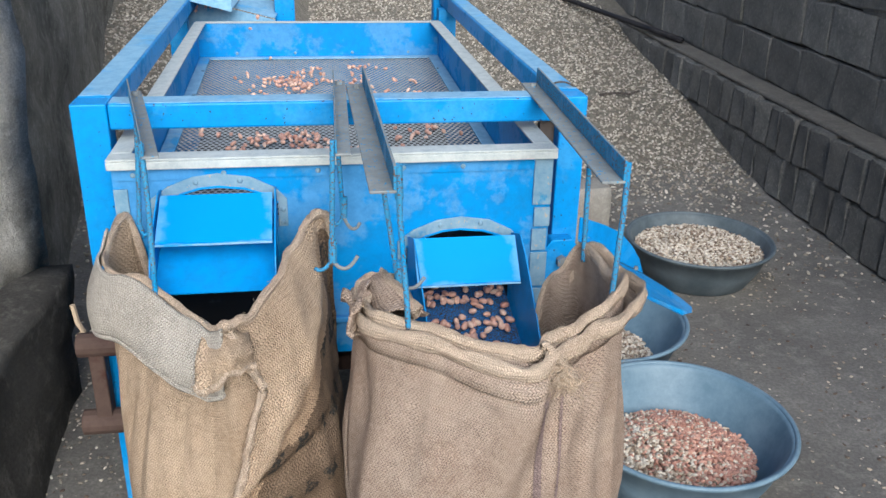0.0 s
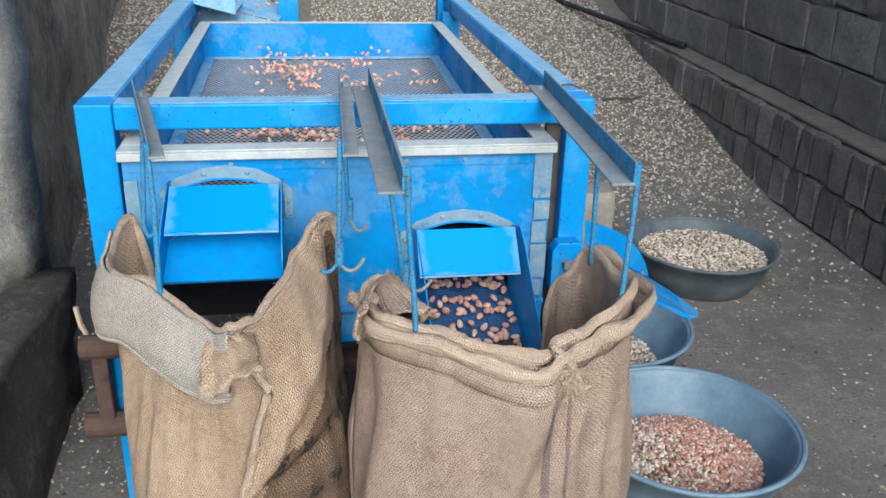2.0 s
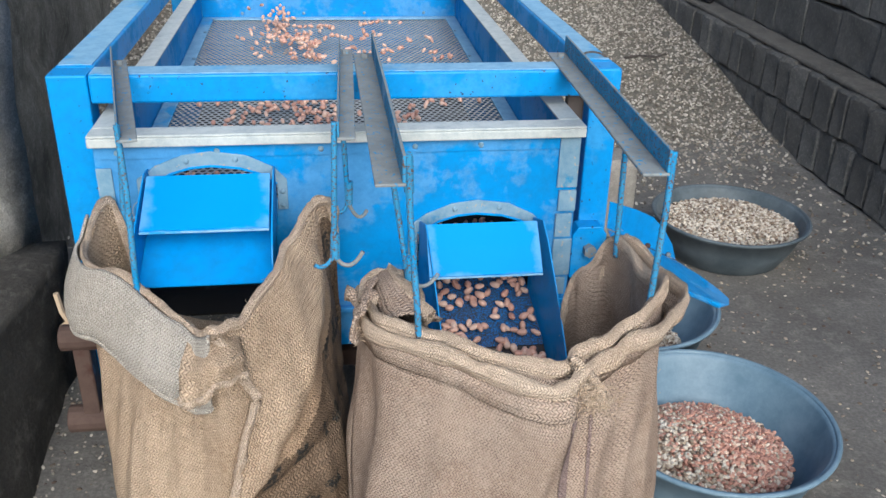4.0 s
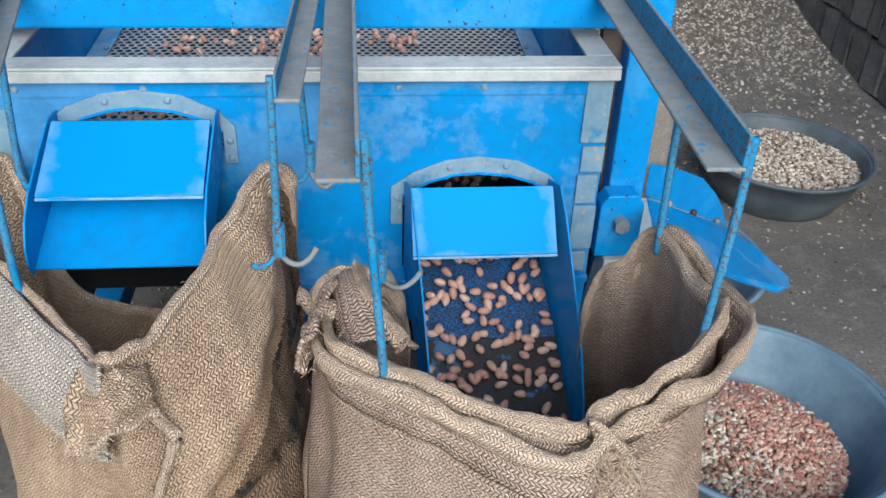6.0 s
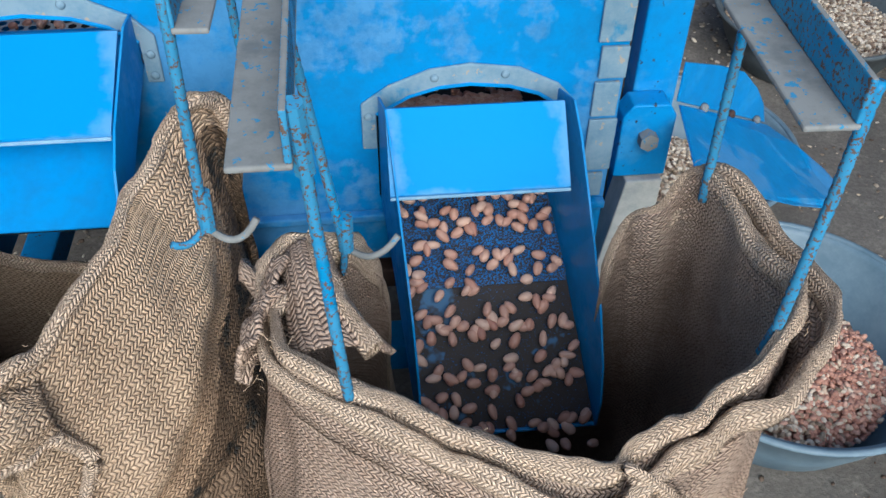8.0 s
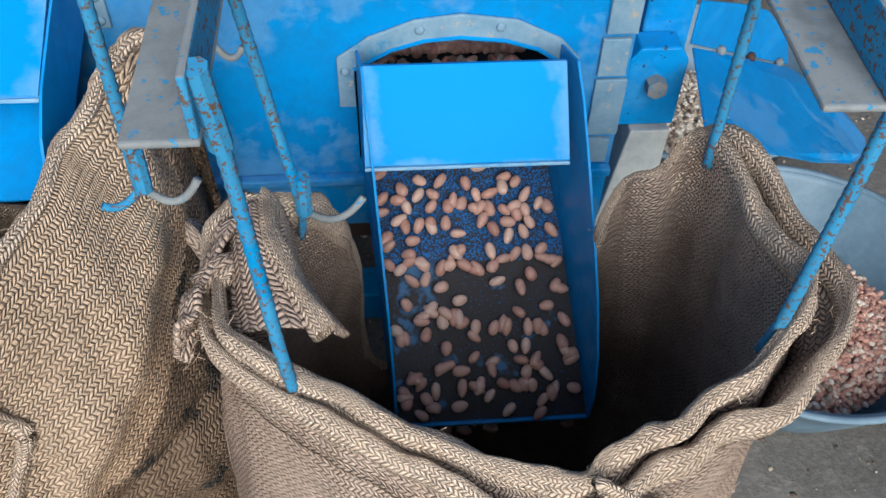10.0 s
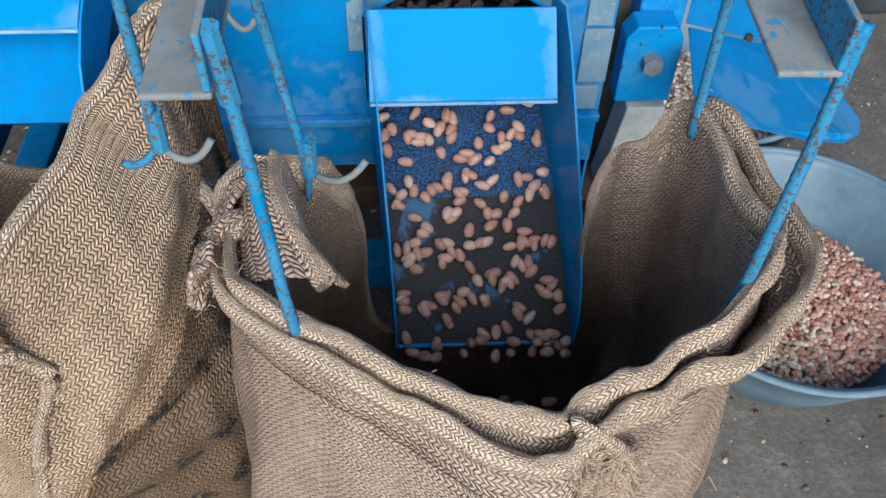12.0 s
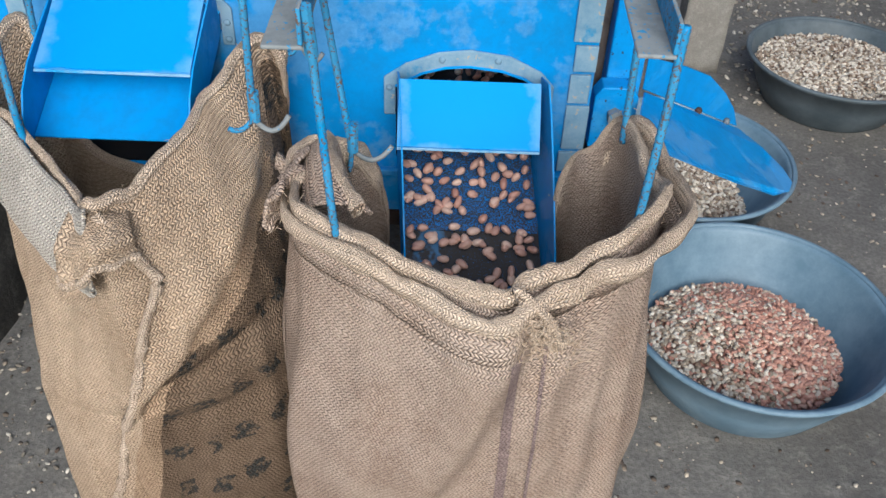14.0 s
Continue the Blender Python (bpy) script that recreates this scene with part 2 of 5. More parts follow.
straw_mat = island("torn_fibre", [(0.0, (0.34, 0.26, 0.18)), (1.0, (0.52, 0.43, 0.33))], 0.9)


# ---- mesh helpers ----
def mesh_from(name, verts, faces, smooth=False, uvs=None):
    me = bpy.data.meshes.new(name)
    me.from_pydata([tuple(v) for v in verts], [], faces)
    if uvs is not None:
        lay = me.uv_layers.new(name="UVMap")
        for loop in me.loops:
            lay.data[loop.index].uv = uvs[loop.vertex_index]
    if smooth:
        me.shade_smooth()
    return me


def part(name, bm, material, parent=None, label="", bevel=0.0, smooth=False):
    """Links a bmesh (or a mesh) as one object under a thing."""
    if isinstance(bm, bmesh.types.BMesh):
        me = bpy.data.meshes.new(name)
        bmesh.ops.recalc_face_normals(bm, faces=bm.faces)
        bm.to_mesh(me)
        bm.free()
        if smooth:
            me.shade_smooth()
    else:
        me = bm
    me.materials.append(material)
    ob = new(name, me)
    ob.parent = parent
    if label:
        tagged(ob, label)
    if bevel:
        mod = ob.modifiers.new("bevel", "BEVEL")
        mod.width, mod.segments, mod.limit_method = bevel, 2, "ANGLE"
    return ob


def boxes(*specs):
    """A bmesh of boxes, each (x0, x1, y0, y1, z0, z1)."""
    bm = bmesh.new()
    for x0, x1, y0, y1, z0, z1 in specs:
        m = Matrix.LocRotScale(((x0 + x1) / 2, (y0 + y1) / 2, (z0 + z1) / 2), None, (x1 - x0, y1 - y0, z1 - z0))
        bmesh.ops.create_cube(bm, size=1, matrix=m)
    return bm


def tube(points, radius, sides=8, bm=None, ribs=0.0):
    """A round bar along points, closed at the ends; ribs: ridges like those of a reinforcing bar."""
    bm = bm or bmesh.new()
    pts = [Vector(p) for p in points]
    if ribs:
        dense = []
        for a, b in zip(pts, pts[1:]):
            k = max(1, int((b - a).length / 0.004))
            dense += [a.lerp(b, i / k) for i in range(k)]
        pts = dense + [pts[-1]]
    rings = []
    for i, p in enumerate(pts):
        d = (pts[min(i + 1, len(pts) - 1)] - pts[max(i - 1, 0)]).normalized()
        side = d.cross(Vector((0.31, 0.95, 0.05))).normalized()
        up = d.cross(side)
        r = radius * (1 + (ribs if i % 2 else 0))
        rings.append([bm.verts.new(p + r * (math.cos(6.2832 * k / sides) * side + math.sin(6.2832 * k / sides) * up)) for k in range(sides)])
    for a, b in zip(rings, rings[1:]):
        for k in range(sides):
            bm.faces.new((a[k], a[(k + 1) % sides], b[(k + 1) % sides], b[k]))
    bm.faces.new(rings[0][::-1])
    bm.faces.new(rings[-1])
    return bm


def plate(outline, thick, place):
    """A flat plate: outline in its own x, y, thickness along z, laid by the matrix place."""
    bm = bmesh.new()
    low = [bm.verts.new(place @ Vector((x, y, 0))) for x, y in outline]
    top = [bm.verts.new(place @ Vector((x, y, thick))) for x, y in outline]
    bm.faces.new(low[::-1])
    bm.faces.new(top)
    for i in range(len(low)):
        j = (i + 1) % len(low)
        bm.faces.new((low[i], low[j], top[j], top[i]))
    return bm


def merge(*bms):
    out = bmesh.new()
    for b in bms:
        me = bpy.data.meshes.new("tmp")
        b.to_mesh(me)
        b.free()
        out.from_mesh(me)
        bpy.data.meshes.remove(me)
    return out


def ellipsoid(nu=8, nv=5, shape=None):
    """A unit pebble as vertices and faces; shape(x, y, z) reshapes it."""
    v = [(0, 0, -1)]
    for j in range(1, nv):
        a = math.pi * j / nv - math.pi / 2
        v += [(math.cos(a) * math.cos(6.2832 * i / nu), math.cos(a) * math.sin(6.2832 * i / nu), math.sin(a)) for i in range(nu)]
    v.append((0, 0, 1))
    f = [(0, 1 + (i + 1) % nu, 1 + i) for i in range(nu)]
    for j in range(nv - 2):
        o = 1 + j * nu
        f += [(o + i, o + (i + 1) % nu, o + nu + (i + 1) % nu, o + nu + i) for i in range(nu)]
    o = 1 + (nv - 2) * nu
    f += [(o + i, o + (i + 1) % nu, len(v) - 1) for i in range(nu)]
    v = np.array(v)
    return (np.array([shape(*p) for p in v]) if shape else v), f


def scatter(name, template, mats, smooth=True):
    """One mesh of many copies of a template, each at a matrix."""
    tv, tf = template
    h = np.c_[tv, np.ones(len(tv))]
    verts = np.concatenate([h @ np.array(m).T[:, :3] for m in mats])
    n = len(tv)
    faces = [tuple(i + k * n for i in f) for k in range(len(mats)) for f in tf]
    return mesh_from(name, verts, faces, smooth)


KERNEL = ellipsoid(12, 8, lambda x, y, z: (x * 0.0082 * (1.06 - 0.06 * x * x), y * 0.0051 * (1 - 0.16 * x), z * 0.0049 * (1 - 0.16 * x)))
SMALL = ellipsoid(7, 5, lambda x, y, z: (x * 0.0066, y * 0.0042 * (1 - 0.2 * x), z * 0.0036))
SHELL = ellipsoid(6, 4, lambda x, y, z: (x * 0.0105, y * 0.0058, z * 0.0045))
FLAKE = ellipsoid(5, 3, lambda x, y, z: (x * 0.006, y * 0.004, z * 0.0011))


def turned(x, y, z, tilt=25.0, size=1.0):
    return Matrix.LocRotScale((x, y, z), Euler((radians(random.uniform(-tilt, tilt)), radians(random.uniform(-tilt, tilt)), random.uniform(0, 6.2832))), [size * random.uniform(0.86, 1.14) for _ in range(3)])


def thing(name, label, category, at=None, group="", kind=""):
    e = new(name)
    e.empty_display_size = 0.05
    if at is not None:
        e.matrix_world = at
    return tagged(e, label, category, group, kind)


def loop_points(ctrl, n):
    """n even-parameter points on a closed Catmull-Rom curve."""
    c = np.array(ctrl, float)
    k = len(c)
    out = []
    for i in range(n):
        s = i / n * k
        j, t = int(s), s - int(s)
        p0, p1, p2, p3 = c[(j - 1) % k], c[j % k], c[(j + 1) % k], c[(j + 2) % k]
        out.append(0.5 * (2 * p1 + (p2 - p0) * t + (2 * p0 - 5 * p1 + 4 * p2 - p3) * t * t + (3 * p1 - p0 - 3 * p2 + p3) * t**3))
    return np.array(out)


# ---- ground and walls ----
def heap_height(x, y):
    """The ground: level by the machine, rising into a bank of husks behind it."""
    d = max(0.0, y - 2.95 - 0.25 * max(0.0, x - 0.4))
    h = 0.16 * d if d < 6 else 0.96
    if x < -0.3:
        h += 0.05 * max(0.0, y - 2.8)
    return h + 0.05 * min(1.0, d) * noise.noise((x * 1.3, y * 1.3, 0))


def build_ground():
    xs = sorted(set(np.r_[np.linspace(-40, -3, 8), np.linspace(-3, 3, 70), np.linspace(3, 40, 8)].round(4)))
    ys = sorted(set(np.r_[np.linspace(-40, 0, 8), np.linspace(0, 12, 120), np.linspace(12, 60, 10)].round(4)))
    v = [(x, y, heap_height(x, y) + 0.004 * noise.noise((x * 5, y * 5, 3))) for y in ys for x in xs]
    w = len(xs)
    f = [(j * w + i, j * w + i + 1, (j + 1) * w + i + 1, (j + 1) * w + i) for j in range(len(ys) - 1) for i in range(w - 1)]
    me = mesh_from("ground", v, f, True)
    me.materials.append(earth)
    me.materials.append(husk_ground)
    for p in me.polygons:
        c = p.center
        p.material_index = 1 if heap_height(c.x, c.y) > 0.05 else 0
    tagged(new("ground", me), "dark trodden earth floor strewn with husks and chaff", "ground", kind="structure")


build_ground()


def wall_x(y):
    return 1.805 - 0.015 * (y - 3.0)


WALL_TURN = math.degrees(math.atan(0.015))


def build_right_wall():
    wall = thing("wall_right", "dark rough stone block wall with a ledge above a low bench course", "wall", pose(wall_x(5), 5, 0, 0, 0, WALL_TURN), kind="structure")
    part("bench_core", boxes((0.03, 0.34, -9, 6, -0.1, 0.375)), mortar_mat, wall)
    part("upper_core", boxes((0.150, 0.60, -9, 6, -0.1, 1.9)), mortar_mat, wall)
    part("ledge", boxes((0.012, 0.34, -9, 6, 0.372, 0.395)), ledge_mat, wall, "dusty mortar ledge", 0.01)
    bench = [block_mesh(0.130, 0.13, 0.186) for _ in range(6)]
    upper = [block_mesh(0.288, 0.20, 0.206) for _ in range(6)]
    lay_course(wall, bench, -4.6, 5.0, 0.134, 0.0, -0.01, 0.0)
    lay_course(wall, bench, -4.6, 5.0, 0.134, 0.188, -0.012, 0.05)
    for k in range(6):
        lay_course(wall, upper, -4.6, 5.0, 0.292, 0.395 + 0.208 * k, 0.122, 0.14 * (k % 2))


def block_mesh(w, d, h):
    """A rough block with chamfered edges, its face towards -x, w along y."""
    bm = boxes((0, d, -w / 2, w / 2, 0, h))
    bmesh.ops.bevel(bm, geom=[e for e in bm.edges], offset=0.011, segments=1, affect="EDGES")
    for v in bm.verts:
        v.co += Vector((random.uniform(-0.007, 0.007), random.uniform(-0.010, 0.010), random.uniform(-0.010, 0.010)))
    me = bpy.data.meshes.new("block")
    bm.to_mesh(me)
    bm.free()
    me.materials.append(block_mat)
    return me


def lay_course(wall, meshes, y0, y1, step, z, x, shift):
    y = y0 + shift
    while y < y1:
        wide = random.uniform(0.72, 1.12)
        y += step * wide / 2
        ob = new("block", random.choice(meshes))
        ob.parent = wall
        ob.matrix_basis = Matrix.LocRotScale((x + random.uniform(-0.004, 0.002), y, z), Euler((0, 0, random.uniform(-0.012, 0.012))), (1, wide, random.uniform(0.97, 1.02)))
        y += step * wide / 2


def rough_slab(x0, x1, y0, y1, z0, z1, amount, cut=0.06):
    bm = boxes((x0, x1, y0, y1, z0, z1))
    n = max(2, int(max(y1 - y0, z1 - z0) / cut / 2))
    bmesh.ops.subdivide_edges(bm, edges=bm.edges[:], cuts=min(n, 26), use_grid_fill=True)
    for v in bm.verts:
        v.co += amount * noise.noise_vector(v.co * 4.0) + 0.4 * amount * noise.noise_vector(v.co * 13.0)
    return bm


def build_left_wall():
    wall = thing("wall_left", "stained grey cement wall with a broken dark plinth", "wall", kind="structure")
    a = part("wall_face", rough_slab(-1.35, -0.86, 2.0, 6.6, -0.1, 2.0, 0.03), plaster_stained, wall, smooth=True)
    a.matrix_basis = pose(-0.86, 2.0, 0, 0, 0, 8) @ pose(0.86, -2.0, 0)
    pier = part("near_pier", rough_slab(-1.4, -0.755, 0.2, 2.02, 0.34, 2.0, 0.03), plaster, wall, smooth=True)
    pier.matrix_basis = pose(-0.755, 2.02, 0, 0, 0, -16) @ pose(0.755, -2.02, 0)
    part("plinth", rough_slab(-1.4, -0.70, 0.1, 1.98, -0.1, 0.36, 0.035), plaster_dark, wall, "dark broken plinth", smooth=True)


build_right_wall()
build_left_wall()
back = thing("backdrop_back", "plain grey cement wall behind the husk bank", "wall", kind="structure")
part("wall_face", boxes((-8, 8, 14, 14.3, -0.5, 5)), plaster, back)

# ---- the machine ----
MACHINE = pose(-0.0315, 1.398, 0, 0, 0, 2.4)


def local(p):
    return MACHINE.inverted() @ Vector(p)


def build_frame():
    f = thing("machine_frame", "blue painted square steel machine frame with worn dusty top edges", "machine frame", MACHINE)
    for u, wide in ((-0.435, 0.058), (0.389, 0.049)):
        part("post", boxes((u, u + wide, 0, 0.05, 0, 0.905)), blue_frame, f, bevel=0.003)
        part("post", boxes((u - 0.02, u + 0.035, 1.32, 1.37, 0, 0.861)), blue_frame, f, bevel=0.003)
        part("side_beam", boxes((u, u + wide, 0.052, 1.9, 0.861, 0.905)), blue_frame, f, bevel=0.004)
        part("dust_strip", boxes((u + 0.004, u + wide - 0.004, 0.06, 1.9, 0.9052, 0.9064)), blue_dusty, f)
        part("lower_rail", boxes((u, u + 0.05, 0.052, 1.9, 0.20, 0.25)), blue_frame, f, bevel=0.003)
    # dark strip added for the shade in the gap between box and post
    part("gap_shade_strip", boxes((0.362, 0.3885, 0.030, 0.048, 0.0, 0.855)), dark_iron, f, "dark strip standing for the shaded gap beside the post")
    part("front_bar", boxes((-0.376, 0.388, 0.001, 0.049, 0.861, 0.9045)), blue_frame, f, bevel=0.004)
    part("dust_strip", boxes((-0.374, 0.386, 0.004, 0.046, 0.9047, 0.906)), blue_dusty, f)
    part("lower_bar", boxes((-0.376, 0.377, -0.03, 0.02, 0.395, 0.425)), rust, f, "dark red-brown lower cross bar", 0.003)
    part("lower_bar", boxes((-0.376, 0.377, 0.0, 0.05, 0.20, 0.25)), blue_frame, f, bevel=0.003)
    part("rear_post", boxes((-0.141, -0.078, 1.45, 1.50, 0, 1.3)), blue_frame, f, bevel=0.003)
    part("rear_post", boxes((0.371, 0.416, 1.45, 1.50, 0, 1.3)), blue_frame, f, bevel=0.003)
    # the bearing plate, its bolt and the gusset on the front post
    plate_ob = part("bearing_plate", plate([(-0.03, -0.05), (0.03, -0.05), (0.03, 0.03), (0.02, 0.045), (-0.02, 0.045), (-0.03, 0.03)], 0.030, pose(0.402, -0.001, 0.600, 90)), blue_frame, f, bevel=0.002)
    bolt = bmesh.new()
    bmesh.ops.create_cone(bolt, cap_ends=True, segments=6, radius1=0.011, radius2=0.011, depth=0.014, matrix=pose(0.402, -0.037, 0.604, 90))
    part("bolt", bolt, steel, plate_ob, "grey hexagonal bolt head")
    part("gusset", plate([(-0.035, -0.17), (0.03, -0.17), (0.03, 0), (-0.012, 0)], 0.040, pose(0.398, 0.001, 0.548, 90)), rim_dust, f, "pale dusty gusset plate", 0.002)
    # rocker links on the left
    part("rocker_link", merge(boxes((-0.452, -0.425, -0.055, -0.02, 0.31, 0.50)), tube([(-0.47, -0.04, 0.485), (-0.40, -0.04, 0.485)], 0.022, 14), tube([(-0.48, -0.04, 0.325), (-0.38, -0.04, 0.325)], 0.024, 14)), rust, f, "rusty brown rocker link with round bosses", 0.003)
    # coil of wire round the corner
    pts = [(0.407 + 0.036 * math.cos(a), 0.06 + 0.012 * math.sin(a * 1.0), 0.885 + 0.03 * math.sin(a)) for a in np.linspace(0, 2 * math.pi * 1.9, 40)]
    part("wire", tube(pts, 0.0018, 5), dark_iron, f, "black wire wound round the corner")
    build_hangers(f)


def arm(f, a, b, side, width=0.032, tall=0.032):
    """An angle-iron arm from a to b (its flange's middle line); side: on which edge its upright flange stands."""
    a, b = local(a), local(b)
    d = (b - a).normalized()
    r = Vector((0, 0, 1)).cross(d).normalized() * (width / 2)
    n = Vector((0, 0, 1))
    bm = bmesh.new()
    sec = [(-1, 0), (1, 0), (1, 0.004), (-1, 0.004)]
    up = [(side, 0.004), (side * 0.75, 0.004), (side * 0.75, tall), (side, tall)]
    for prof in (sec, up):
        ring = [[bm.verts.new(p + r * x + n * z) for x, z in prof] for p in (a, b)]
        for k in range(4):
            bm.faces.new((ring[0][k], ring[0][(k + 1) % 4], ring[1][(k + 1) % 4], ring[1][k]))
        bm.faces.new(ring[0][::-1])
        bm.faces.new(ring[1])
    ob = part("hanger_arm", bm, steel, f, "worn grey angle-iron arm with blue paint left on its upright flange", 0.0015)
    ob.data.materials.append(blue_rod)
    for p in ob.data.polygons:
        if p.index >= 6 and abs(p.normal.z) < 0.5:
            p.material_index = 1
    head = bmesh.new()
    bmesh.ops.create_cone(head, cap_ends=True, segments=8, radius1=0.006, radius2=0.005, depth=0.006, matrix=Matrix.Translation(a - d * -0.03 + n * 0.007))
    part("rivet", head, steel, ob)
    return ob


def rod(parent, pts, radius=0.0037, name="rod"):
    return part(name, tube([local(p) for p in pts], radius, 8, None, 0.14), blue_rod, parent, smooth=True)


def hook(parent, top, joint, left, right):
    """A hanging bar that ends in two upturned prongs."""
    t, j, l, r = map(Vector, (top, joint, left, right))
    bar = rod(parent, [t, j])
    part("weld", tube([local(j + Vector((0.002, 0, 0.03))), local(j + Vector((0.001, 0, -0.004)))], 0.0062, 8), blue_rod, bar)
    for tip, sag in ((l, 0.016), (r, 0.034)):
        mid = (j + tip) / 2 - Vector((0, 0, sag))
        q = [j.lerp(mid, s).lerp(mid.lerp(tip, s), s) for s in np.linspace(0, 1, 9)]
        part("hook", tube([local(p) for p in q], 0.0029, 7), steel if tip is r else blue_rod, bar, smooth=True)


def build_hangers(f):
    z = 0.906
    right = arm(f, (0.318, 1.505, z), (0.322, 0.975, 0.897), 1)
    rod(right, [(0.341, 0.980, 0.925), (0.340, 0.978, 0.85), (0.336, 0.976, 0.742), (0.336, 0.982, 0.71)])
    rod(right, [(0.336, 1.142, 0.899), (0.339, 1.144, 0.80), (0.342, 1.145, 0.71)])
    mid = arm(f, (-0.002, 1.50, z), (0.022, 0.954, 0.897), 1, 0.034, 0.036)
    bar = rod(mid, [(0.042, 0.966, 0.928), (0.044, 0.972, 0.86), (0.053, 0.962, 0.738), (0.055, 0.966, 0.70)])
    part("weld", tube([local((0.041, 0.963, 0.932)), local((0.043, 0.970, 0.885))], 0.0058, 8), blue_rod, bar)
    hook(mid, (0.022, 1.12, 0.900), (0.050, 1.112, 0.704), (0.046, 1.110, 0.676), (0.092, 1.126, 0.700))
    inner = arm(f, (-0.031, 1.505, z + 0.005), (-0.026, 1.072, z + 0.003), -1, 0.022, 0.024)
    hook(inner, (-0.040, 1.080, 0.93), (-0.046, 1.088, 0.750), (-0.070, 1.078, 0.741), (-0.009, 1.087, 0.755))
    hook(inner, (-0.036, 1.25, z), (-0.029, 1.252, 0.755), (-0.045, 1.246, 0.742), (-0.002, 1.250, 0.741))
    left = arm(f, (-0.377, 1.455, z), (-0.280, 1.080, z), -1, 0.022, 0.026)
    rod(left, [(-0.293, 1.090, 0.925), (-0.292, 1.088, 0.84), (-0.296, 1.087, 0.735), (-0.297, 1.090, 0.69)])
    rod(left, [(-0.335, 1.262, z), (-0.350, 1.265, 0.74), (-0.344, 1.262, 0.722), (-0.330, 1.260, 0.730)])


build_frame()


# ---- the shaken sieve box ----
PERIOD = 0.358
SEEN = [(0.0, -0.0223), (0.5, 0.0191), (1.0, -0.0048), (1.5, -0.0141), (2.0, 0.0269), (4.5, 0.03), (5.0, -0.0188), (5.5, 0.0115), (6.0, 0.0077), (6.5, -0.0143), (7.0, 0.0311), (7.5, -0.0148), (8.0, 0.0111), (8.2, -0.0202), (10.5, 0.0181), (11.0, 0.0071), (11.5, -0.0149), (12.0, 0.0312), (12.5, -0.0154), (13.0, 0.0068), (13.5, 0.0159), (14.0, -0.0208)]


def swing(t):
    w = 2 * math.pi * t / PERIOD
    return 0.0030 - 0.0050 * math.sin(w) - 0.0254 * math.cos(w)


ERRORS = [(t, d - swing(t)) for t, d in SEEN]


def shake(t):
    """The box's way along the machine at t: an even crank swing, with the small unevenness of the drive."""
    e = float(np.interp(t, [a for a, _ in ERRORS], [b for _, b in ERRORS]))
    return swing(t) + e


ARCH_OUT = [(-0.108, -0.05), (-0.108, 0.004), (-0.08, 0.024), (-0.04, 0.040), (0.0, 0.045), (0.05, 0.038), (0.09, 0.018), (0.108, -0.002), (0.108, -0.05)]
ARCH_IN = [(-0.093, -0.05), (-0.093, -0.008), (-0.06, 0.011), (-0.03, 0.020), (0.0, 0.0225), (0.04, 0.018), (0.07, 0.008), (0.093, -0.008), (0.093, -0.05)]
FRONT = -0.067
CHUTES = [(-0.200, 0.768), (0.198, 0.678)]


def upright(u, z, v=FRONT):
    """Lays a plate's x, y as u, z with its thickness towards the front."""
    return Matrix.Translation((u, v, z)) @ Matrix(((1, 0, 0, 0), (0, 0, -1, 0), (0, 1, 0, 0), (0, 0, 0, 1)))


def rivets(parent, spots, normal="front", r=0.0045):
    for u, v, z in spots:
        bm = bmesh.new()
        bmesh.ops.create_uvsphere(bm, u_segments=8, v_segments=5, radius=r)
        bmesh.ops.scale(bm, vec=(1, 0.5, 1) if normal == "front" else (1, 1, 0.5), verts=bm.verts)
        bmesh.ops.translate(bm, vec=(u, v, z), verts=bm.verts)
        part("rivet", bm, collar_paint, parent, smooth=True)


